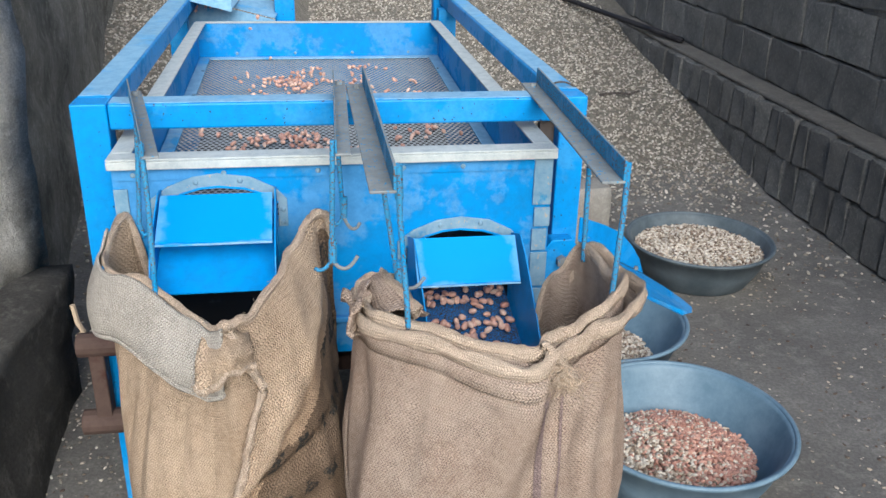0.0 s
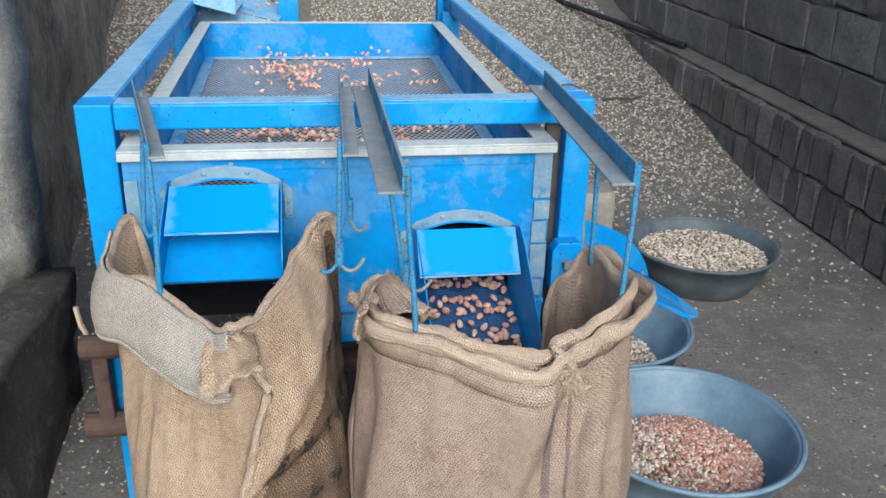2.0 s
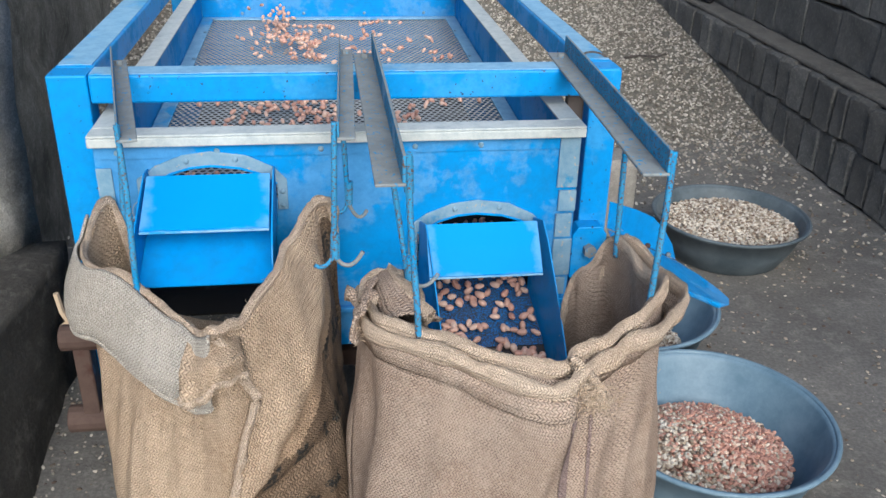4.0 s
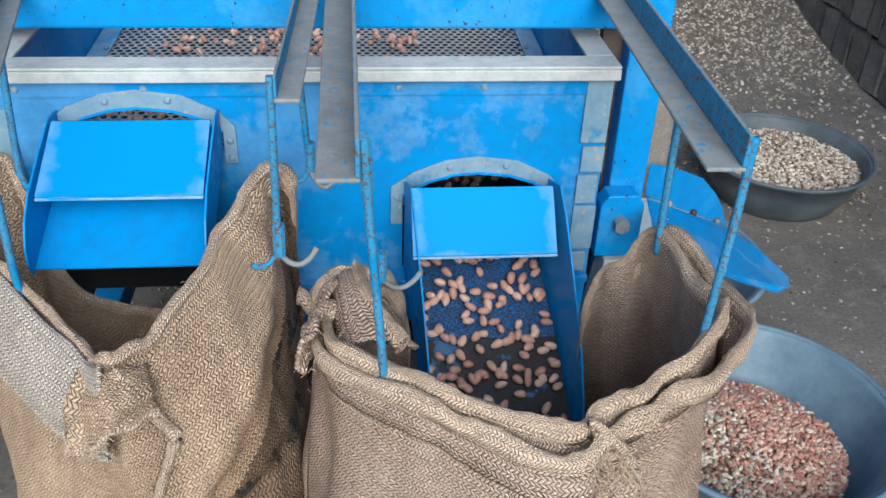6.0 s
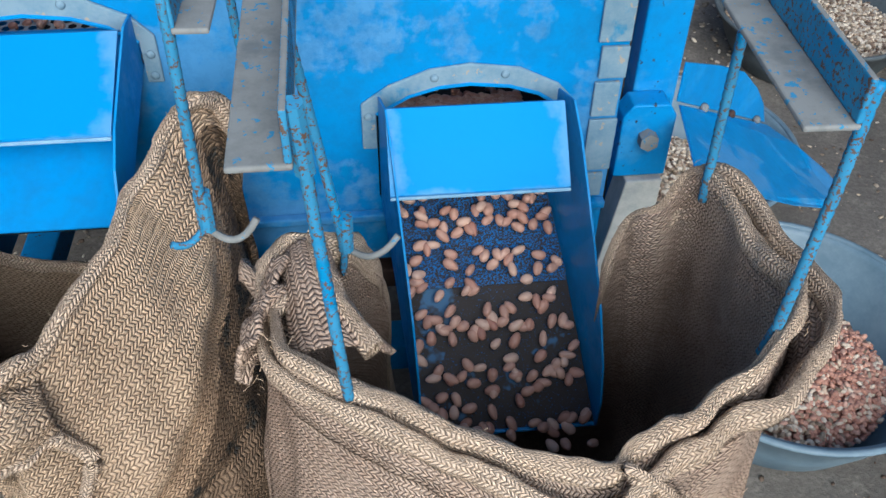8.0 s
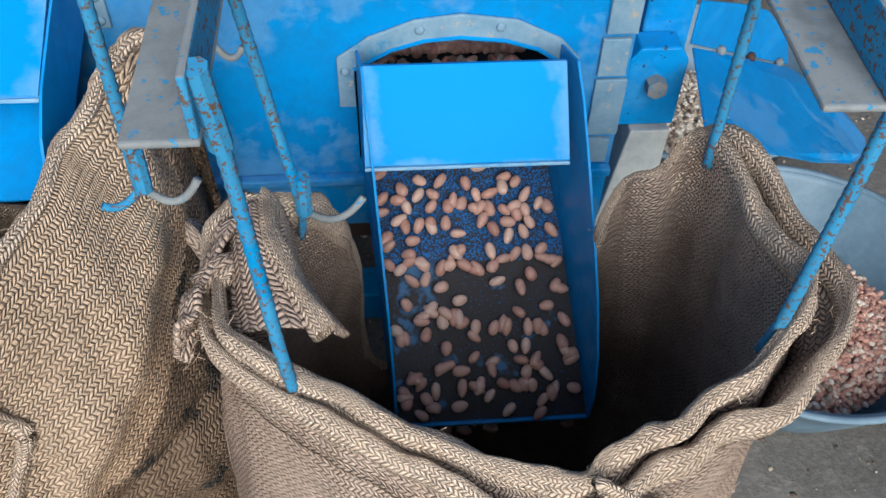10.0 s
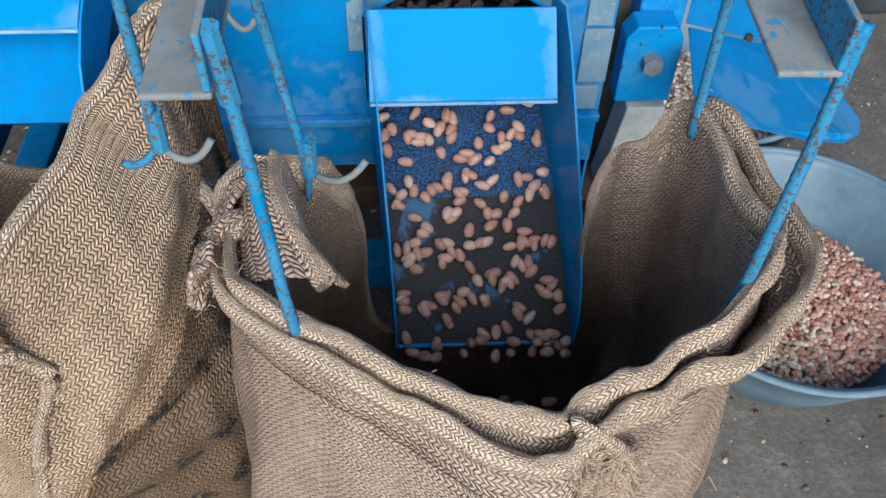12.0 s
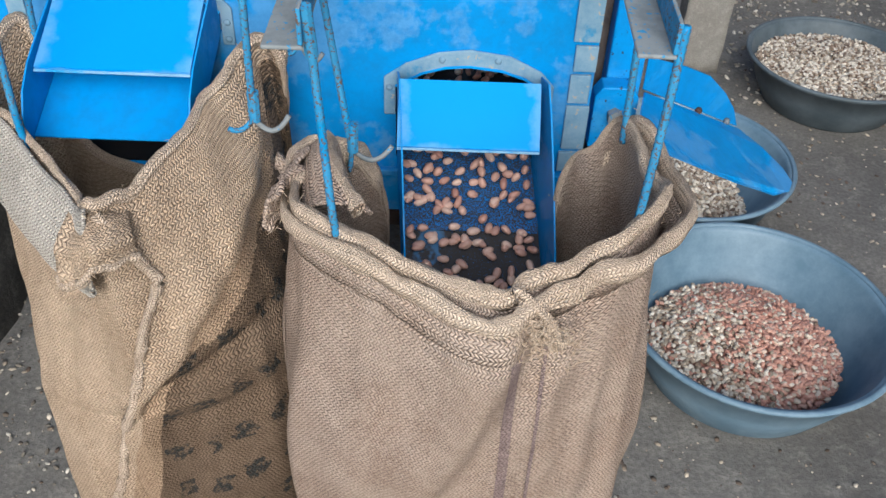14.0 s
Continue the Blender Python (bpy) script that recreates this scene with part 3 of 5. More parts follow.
def build_box():
    b = thing("sieve_box", "blue sheet-metal sieve box with dusty rim, shaken inside its frame", "sieve machine", MACHINE)
    z0, z1, u0, u1, back_v = 0.40, 0.839, -0.363, 0.355, 1.235
    cols = [(u0, CHUTES[0][0] - 0.093), (CHUTES[0][0] + 0.093, CHUTES[1][0] - 0.093), (CHUTES[1][0] + 0.093, u1)]
    bms = [boxes((a, c, FRONT, FRONT + 0.003, low, z1)) for (a, c), low in zip(cols, (0.60, 0.47, 0.47))]
    for c, zt in CHUTES:
        bms.append(boxes((c - 0.093, c + 0.093, FRONT, FRONT + 0.003, 0.47 if c > 0 else 0.60, zt - (0.117 if c > 0 else 0.033))))
        top = [(-0.093, z1 - zt), *[p for p in ARCH_IN[1:-1]], (0.093, z1 - zt)]
        bms.append(plate(top, 0.003, upright(c, zt, FRONT + 0.003)))
    panel = merge(*bms)
    bmesh.ops.remove_doubles(panel, verts=panel.verts, dist=0.0004)
    front = part("front_panel", panel, blue_panel, b, "blue front panel with rubbed pale patches")
    part("skirt_lip", boxes((-0.106, u1, FRONT - 0.012, FRONT - 0.001, 0.535, 0.545)), blue_panel, front, bevel=0.002)
    part("top_strip", boxes((u0 + 0.001, u1 - 0.001, FRONT - 0.003, FRONT - 0.0005, 0.804, 0.822)), blue_panel, front)
    part("front_rim", boxes((u0 - 0.004, u1 + 0.004, FRONT - 0.016, FRONT + 0.022, 0.839, 0.843), (u0 - 0.004, u1 + 0.004, FRONT - 0.016, FRONT - 0.012, 0.825, 0.839)), rim_dust, b, "dusty grey-beige front rim", 0.002)
    for x0, x1, d, za, zb in ((0.032, 0, 0.005, 0.74, 0.822), (0.028, 0, 0.006, 0.70, 0.735), (0.03, 0.004, 0.006, 0.655, 0.695), (0.03, 0, 0.005, 0.585, 0.65), (0.032, 0.006, 0.006, 0.55, 0.58)):
        part("hinge_strip", boxes((u1 - x0, u1 - x1, FRONT - d, FRONT - 0.001, za, zb)), collar_paint, b, "greyed hinge strip along the corner", 0.001)
    part("corner_strip", boxes((u0, u0 + 0.022, FRONT - 0.004, FRONT - 0.001, 0.60, 0.79)), collar_paint, b, bevel=0.001)
    part("side_panel", boxes((u0, u0 + 0.003, FRONT + 0.004, back_v, z0, 0.839)), blue, b)
    part("side_panel", boxes((u1 - 0.003, u1, FRONT + 0.004, back_v, z0, 0.839)), blue, b)
    part("back_panel", boxes((u0 + 0.004, u1 - 0.004, back_v - 0.003, back_v, z0, 0.839)), blue_panel, b)
    part("side_rim", boxes((u0 - 0.003, u0 + 0.03, FRONT + 0.023, back_v, 0.8392, 0.843)), rim_dust, b, "dusty grey rim", 0.001)
    part("side_rim", boxes((u1 - 0.03, u1 + 0.003, FRONT + 0.023, back_v, 0.8392, 0.843)), rim_dust, b, "dusty grey rim", 0.001)
    part("back_rim", boxes((u0, u1, back_v - 0.006, back_v + 0.012, 0.8395, 0.843)), rim_dust, b, "dusty grey rim", 0.001)
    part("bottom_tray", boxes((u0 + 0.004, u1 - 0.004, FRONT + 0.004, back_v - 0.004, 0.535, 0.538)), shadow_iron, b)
    # the clamping strips round the sieve
    slope = 0.028
    for name, x0, x1, ya, yb in (("sieve_strip", u0 + 0.005, u0 + 0.035, FRONT + 0.02, back_v - 0.006), ("sieve_strip", u1 - 0.035, u1 - 0.005, FRONT + 0.02, back_v - 0.006), ("sieve_strip", u0 + 0.036, u1 - 0.036, back_v - 0.03, back_v - 0.006)):
        bm = boxes((x0, x1, ya, yb, 0.702, 0.706))
        for v in bm.verts:
            v.co.z += slope * (v.co.y - FRONT)
        part(name, bm, blue_dusty, b, "pale dusty clamping strip", 0.001)
    rivets(b, [(u0 + 0.03, v, 0.709 + slope * (v - FRONT)) for v in (0.1, 0.32, 0.55, 0.8, 1.05)] + [(u1 - 0.03, v, 0.709 + slope * (v - FRONT)) for v in (0.1, 0.32, 0.55, 0.8, 1.05)], "top")
    rivets(b, [(u, back_v - 0.004, 0.752) for u in (-0.25, -0.08, 0.09, 0.26)])
    rivets(b, [(u, FRONT - 0.003, 0.813) for u in (-0.33, -0.19, -0.04, 0.1, 0.2, 0.33)])
    build_sieve(b, u0 + 0.02, u1 - 0.02, FRONT + 0.005, back_v - 0.01, slope)
    for k, (c, zt) in enumerate(CHUTES):
        build_chute(b, c, zt, k)
    return b


def build_sieve(b, ua, ub, va, vb, slope):
    """The perforated plate: a hexagon with a round hole for every hole."""
    p = 0.0135
    rows, cols = int((vb - va) / (p * 0.866)), int((ub - ua) / p)
    ang = [math.pi / 6 + math.pi / 3 * k for k in range(6)]
    outer = np.array([(math.cos(a) * p / 1.732, math.sin(a) * p / 1.732) for a in ang])
    inner = np.array([(math.cos(a) * 0.0051, math.sin(a) * 0.0051) for a in ang])
    cell = np.r_[outer, inner]
    i, j = np.meshgrid(np.arange(cols), np.arange(rows))
    cx = (ua + p * (i + 0.5 + 0.5 * (j % 2))).ravel()
    cy = (va + p * 0.866 * (j + 0.5)).ravel()
    xy = (cell[None] + np.c_[cx, cy][:, None]).reshape(-1, 2)
    verts = np.c_[xy, 0.700 + slope * (xy[:, 1] - FRONT)]
    faces = [(12 * n + k, 12 * n + (k + 1) % 6, 12 * n + 6 + (k + 1) % 6, 12 * n + 6 + k) for n in range(len(cx)) for k in range(6)]
    me = mesh_from("perforated_sieve", verts, faces)
    part("perforated_sieve", me, sieve_metal, b, "grey perforated steel sieve plate with round holes")


def sheet(points, width, thick=0.002):
    """A bent sheet: points (v, z) along it, width across u."""
    bm = bmesh.new()
    n = len(points)
    nor = []
    for i in range(n):
        a, c = Vector(points[max(0, i - 1)]), Vector(points[min(n - 1, i + 1)])
        d = (c - a).normalized()
        nor.append(Vector((-d.y, d.x)) * thick)
    rows = []
    for side in (0, 1):
        rows.append([[bm.verts.new((s * width / 2, p[0] + side * q.x, p[1] + side * q.y)) for s in (-1, 1)] for p, q in zip(points, nor)])
    for i in range(n - 1):
        for r, flip in ((rows[0], 1), (rows[1], -1)):
            bm.faces.new([r[i][0], r[i][1], r[i + 1][1], r[i + 1][0]][::flip])
        for k in (0, 1):
            bm.faces.new((rows[0][i][k], rows[0][i + 1][k], rows[1][i + 1][k], rows[1][i][k]))
    for i in (0, n - 1):
        bm.faces.new((rows[0][i][0], rows[0][i][1], rows[1][i][1], rows[1][i][0]))
    return bm


def build_chute(b, c, zt, k):
    w = 0.089
    label = "blue outlet chute with hanging flap, full of sliding kernels" if k else "empty blue outlet chute with hanging flap"
    collar = part("arch_collar", plate(ARCH_OUT + ARCH_IN[::-1], 0.004, upright(c, zt, FRONT - 0.0005)), collar_paint, b, "dusty arched collar over the outlet", 0.0015)
    rivets(collar, [(c + x, FRONT - 0.005, zt + z) for x, z in ((-0.101, -0.01), (-0.035, 0.031), (0.035, 0.032), (0.101, -0.02), (0.101, -0.042))])
    lip = tube([(c + x, FRONT - 0.004, zt + z) for x, z in ARCH_IN[1:-1]], 0.0022, 6)
    part("collar_lip", lip, blue, collar)
    bent = [(-0.106, 0.022), (-0.114, 0.026), (-0.142, -0.002), (-0.171, -0.033), (-0.170, -0.036)] if k else [(-0.096, 0.019), (-0.104, 0.022), (-0.150, 0.001), (-0.197, -0.020), (-0.196, -0.024)]
    flap = sheet(bent, 2 * w - 0.006)
    bmesh.ops.translate(flap, vec=(c, 0, zt), verts=flap.verts)
    flap_ob = part("flap", flap, blue_flap, b, "smooth blue flap, paint rubbed pale at its edges")
    ev, ez = bent[-1]
    edge = tube([(c - w + 0.003, ev - 0.002, zt + ez), (c + w - 0.003, ev - 0.002, zt + ez)], 0.0016, 6)
    part("flap_edge", edge, blue_dusty, flap_ob)
    if k:
        floor = [(FRONT + 0.05, -0.100), (FRONT, -0.112), (-0.155, -0.158), (-0.160, -0.162)]
        lower = [(-0.155, -0.161), (-0.22, -0.207), (-0.285, -0.255)]
        side = [(FRONT - 0.002, 0.012), (-0.100, 0.022), (-0.116, 0.027), (-0.145, 0.004), (-0.180, -0.036), (-0.215, -0.078), (-0.250, -0.125), (-0.276, -0.175), (-0.288, -0.220), (-0.286, -0.259), (-0.155, -0.166), (FRONT - 0.002, -0.118)]
    else:
        floor = [(FRONT + 0.05, -0.020), (FRONT, -0.028), (-0.15, -0.056), (-0.233, -0.087)]
        lower = None
        side = [(FRONT - 0.002, 0.020), (-0.100, 0.024), (-0.150, 0.006), (-0.200, -0.014), (-0.228, -0.034), (-0.242, -0.056), (-0.244, -0.076), (-0.236, -0.092), (-0.15, -0.061), (FRONT - 0.002, -0.034)]
    skew = 0.10 if k else 0.0

    def lean(bm):
        for q in bm.verts:
            q.co.x += skew * max(0.0, FRONT - q.co.y)
        return bm

    bm = sheet(floor, 2 * w)
    bmesh.ops.translate(bm, vec=(c, 0, zt), verts=bm.verts)
    lean(bm)
    body = part("chute_floor", bm, chute_floor_mat if k else blue, b, label)
    if lower:
        bm = sheet(lower, 2 * w)
        bmesh.ops.translate(bm, vec=(c, 0, zt), verts=bm.verts)
        part("lower_floor", lean(bm), chute_lower_mat, body, "dark worn lower chute floor")
        bm = sheet([(-0.152, -0.1575), (-0.158, -0.1605), (-0.166, -0.1660)], 2 * w - 0.004, 0.0015)
        bmesh.ops.translate(bm, vec=(c, 0, zt + 0.002), verts=bm.verts)
        part("step_strip", lean(bm), chute_floor_mat, body, "pale rubbed strip at the step")
        lip = tube([(c - w + 0.022, -0.286, zt - 0.2555), (c + w + 0.021, -0.286, zt - 0.2555)], 0.0022, 6)
        part("lip_edge", lip, blue, body)
    for s in (-1, 1):
        m = Matrix(((0, 0, 1, 0), (1, 0, 0, 0), (0, 1, 0, 0), (0, 0, 0, 1)))
        part("chute_side", lean(plate(side, 0.002, Matrix.Translation((c + s * (w + 0.0015) - 0.001, 0, zt)) @ m)), blue, b)


sieve_box = build_box()


# ---- the side spout and the feed trough ----
def quad_sheet(corners, thick, cuts=0):
    bm = bmesh.new()
    p = [Vector(c) for c in corners]
    n = (p[1] - p[0]).cross(p[3] - p[0]).normalized() * thick
    lo, hi = [bm.verts.new(q) for q in p], [bm.verts.new(q + n) for q in p]
    bm.faces.new(lo[::-1])
    bm.faces.new(hi)
    for i in range(len(p)):
        j = (i + 1) % len(p)
        bm.faces.new((lo[i], lo[j], hi[j], hi[i]))
    return bm


def build_spout():
    s = thing("side_spout", "blue sheet-metal side spout with rounded plates over a tub", "chute", pose(0.40, 1.43, 0.55))
    o = Vector((0.40, 1.43, 0.55))

    def rel(*pts):
        return [Vector(p) - o for p in pts]

    front = [(0.412, 1.416, 0.623), (0.615, 1.595, 0.467), (0.655, 1.572, 0.447), (0.682, 1.530, 0.436), (0.684, 1.485, 0.441), (0.668, 1.448, 0.449), (0.636, 1.420, 0.459), (0.548, 1.348, 0.527), (0.466, 1.294, 0.588), (0.372, 1.226, 0.661)]
    part("front_plate", quad_sheet(rel(*front[::-1]), 0.003), spout_paint, s, "worn blue plate, rubbed to grey where kernels slide", 0.001)
    rear = [(0.412, 1.418, 0.626), (0.412, 1.418, 0.676), (0.480, 1.478, 0.634), (0.530, 1.522, 0.598), (0.570, 1.557, 0.552), (0.597, 1.581, 0.512), (0.615, 1.597, 0.470)]
    part("rear_plate", quad_sheet(rel(*rear), 0.003), blue, s, "", 0.001)
    for k, (x, y, z) in enumerate(((0.46, 1.455, 0.592), (0.52, 1.508, 0.546), (0.585, 1.565, 0.497))):
        head = bmesh.new()
        bmesh.ops.create_uvsphere(head, u_segments=8, v_segments=5, radius=0.006, matrix=Matrix.Translation(Vector((x, y, z)) - o))
        part("bolt", head, rust if k == 1 else steel, s, smooth=True)


def build_feed():
    f = thing("feed_trough", "blue sheet-metal feed trough that drops kernels onto the sieve", "chute", MACHINE @ pose(-0.45, 1.36, 0.905))
    part("trough_floor", quad_sheet([(-0.35, -0.08, 0.10), (0.19, -0.10, -0.035), (0.20, 0.10, -0.035), (-0.35, 0.12, 0.10)], 0.004), blue_dusty, f)
    part("trough_side", quad_sheet([(-0.35, -0.085, 0.10), (0.19, -0.105, -0.04), (0.19, -0.10, 0.0), (-0.35, -0.08, 0.15)], 0.003), blue_dusty, f)
    t = thing("rear_tray", "pale blue dusty sheet-metal guard behind the sieve", "machine guard", MACHINE @ pose(-0.28, 1.42, 0.83))
    part("guard_plate", quad_sheet([(-0.15, 0, 0.06), (0.14, -0.03, -0.01), (0.14, -0.03, -0.16), (-0.15, 0, -0.16)], 0.004), blue_dusty, t)
    part("guard_top", quad_sheet([(-0.15, 0.004, 0.064), (0.14, -0.026, -0.006), (0.16, 0.16, 0.01), (-0.15, 0.2, 0.10)], 0.004), blue_dusty, t)


build_spout()
build_feed()


# ---- sacks ----
def cloth(rim, base, levels, bulge, fold, seed, sag=0.0):
    """Lofts a sack's wall from its rim down to its foot on the floor, with soft folds. Returns rows of points and lengths."""
    n = len(rim)
    rows = []
    mid = base.mean(0)
    for k in range(levels + 1):
        h = k / levels
        e = h * h * (3 - 2 * h)
        e = 0.35 * e + 0.65 * min(1.0, h * 2.2) if h < 1 else 1.0
        row = []
        for i in range(n):
            a, b = rim[i], base[i]
            p = a + (b - a) * np.array((e, e, h))
            out = p[:2] - mid[:2]
            r = np.linalg.norm(out) + 1e-6
            out = out / r
            ang = math.atan2(out[1], out[0])
            q = (math.cos(ang) * 2.1 + seed, math.sin(ang) * 2.1, h * 2.6)
            wide = noise.noise(q) + 0.5 * noise.noise((q[0] * 2.3, q[1] * 2.3, h * 3 + 7))
            crease = noise.noise((math.cos(ang) * 5 + seed, math.sin(ang) * 5, h * 2.4 + 3))
            push = bulge * math.sin(math.pi * min(1, h * 1.05)) + fold * wide * min(1, h * 3) * (1 - 0.4 * h) + 0.5 * fold * crease * min(1, h * 4)
            push += 0.0035 * noise.noise((math.cos(ang) * 13 + seed, math.sin(ang) * 13, h * 8)) * min(1, h * 6)
            if h > 0.93:
                push -= 0.03 * (h - 0.93) / 0.07
            row.append((p[0] + out[0] * push, p[1] + out[1] * push, p[2] + sag * math.sin(math.pi * h)))
        rows.append(row)
    return np.array(rows)


def loft(name, rows, material, parent, label="", thick=0.0, closed=True):
    """A smooth sheet through rows of points, with its cloth laid out in metres."""
    k, n = rows.shape[:2]
    if closed:
        rows = np.concatenate([rows, rows[:, :1]], 1)
        n += 1
    du = np.r_[0, np.cumsum(np.linalg.norm(np.diff(rows[k // 2], axis=0), axis=1))]
    dv = np.r_[0, np.cumsum(np.linalg.norm(np.diff(rows[:, n // 3], axis=0), axis=1))]
    uv = [(du[i], -dv[j]) for j in range(k) for i in range(n)]
    f = [(j * n + i, (j + 1) * n + i, (j + 1) * n + i + 1, j * n + i + 1) for j in range(k - 1) for i in range(n - 1)]
    ob = part(name, mesh_from(name, rows.reshape(-1, 3), f, True, uv), material, parent, label)
    if thick:
        mod = ob.modifiers.new("thickness", "SOLIDIFY")
        mod.thickness, mod.offset = thick, -1
    return ob


def hem(name, line, radius, material, parent, closed=True, seed=0.0, flat=0.68, thin=None):
    """A rolled, stitched hem along a line: a lumpy tube."""
    n, sides = len(line), 12
    rows = []
    for i in range(n):
        d = line[(i + 1) % n] - line[i - 1] if closed else line[min(i + 1, n - 1)] - line[max(i - 1, 0)]
        d = d / (np.linalg.norm(d) + 1e-9)
        side = np.cross(d, (0, 0, 1.0))
        side /= np.linalg.norm(side) + 1e-9
        up = np.cross(side, d)
        row = []
        for k in range(sides + 1):
            a = 6.2832 * k / sides
            a += 0.25 * math.sin(2 * a)
            r = radius * (thin(i) if thin else 1.0) * (1 + 0.5 * noise.noise((i * 0.16, math.cos(a) * 1.3, math.sin(a) * 1.3 + seed)) + 0.2 * noise.noise((i * 0.45, math.cos(a) * 2, math.sin(a) * 2 - seed)))
            row.append(line[i] + side * (r * flat * math.cos(a)) + up * (r * math.sin(a)))
        rows.append(row)
    rows = np.array(rows)
    if closed:
        rows = np.concatenate([rows, rows[:1]], 0)
    k, m = rows.shape[:2]
    dv = np.r_[0, np.cumsum(np.linalg.norm(np.diff(rows[:, 0], axis=0), axis=1))]
    uv = [(dv[i], j * radius * 0.52) for i in range(k) for j in range(m)]
    f = [(j * m + i, (j + 1) * m + i, (j + 1) * m + i + 1, j * m + i + 1) for j in range(k - 1) for i in range(m - 1)]
    return part(name, mesh_from(name, rows.reshape(-1, 3), f, True, uv), material, parent, "rolled stitched hem")


def rounded(cx, cy, hx, hy, n, start, power=2.6, turn=1):
    """n points round a rounded rectangle on the floor, from the angle start."""
    out = []
    for i in range(n):
        a = start + turn * 6.2832 * i / n
        c, s = math.cos(a), math.sin(a)
        out.append((cx + hx * math.copysign(abs(c) ** (2 / power), c), cy + hy * math.copysign(abs(s) ** (2 / power), s), 0.004))
    return np.array(out)


def matched(rim, cx, cy, hx, hy, power=2.6):
    """The foot loop whose points lie in the same directions as the rim's."""
    out = []
    for p in rim:
        a = math.atan2((p[1] - cy) / hy, (p[0] - cx) / hx)
        c, s = math.cos(a), math.sin(a)
        out.append((cx + hx * math.copysign(abs(c) ** (2 / power), c), cy + hy * math.copysign(abs(s) ** (2 / power), s), 0.004))
    return np.array(out)


def fibres(name, parent, centre, spread, count, length, radius=0.0006):
    bm = bmesh.new()
    for _ in range(count):
        p = Vector(centre) + Vector([random.gauss(0, q) for q in spread])
        d = Vector((random.uniform(-1, 1), random.uniform(-1.2, 0.2), random.uniform(-1, 0.8))).normalized()
        bend = Vector((random.uniform(-1, 1), random.uniform(-1, 1), random.uniform(-1, 0.3))) * 0.5
        L = length * random.uniform(0.4, 1.1)
        tube([p, p + d * L * 0.35, p + d * L * 0.7 + bend * L * 0.25, p + d * L * 0.85 + bend * L * 0.7], radius, 4, bm)
    tagged(part(name, bm, straw_mat, parent, "torn frayed jute threads"), kind="stuff")


def fringe(name, parent, line, count, length, radius=0.0003):
    """Short broken fibres standing off along a line of cloth."""
    bm = bmesh.new()
    for _ in range(count):
        p = Vector(line[random.randrange(len(line))]) + Vector([random.gauss(0, 0.004) for _ in range(3)])
        d = Vector((random.uniform(-1, 1), random.uniform(-1, 0.4), random.uniform(-0.6, 1))).normalized()
        bend = Vector([random.uniform(-1, 1) for _ in range(3)])
        L = length * random.uniform(0.3, 1.2)
        tube([p, p + d * L * 0.5, p + d * L * 0.8 + bend * L * 0.35], radius, 3, bm)
    tagged(part(name, bm, straw_mat, parent, "loose fuzzy jute fibres"), kind="stuff")


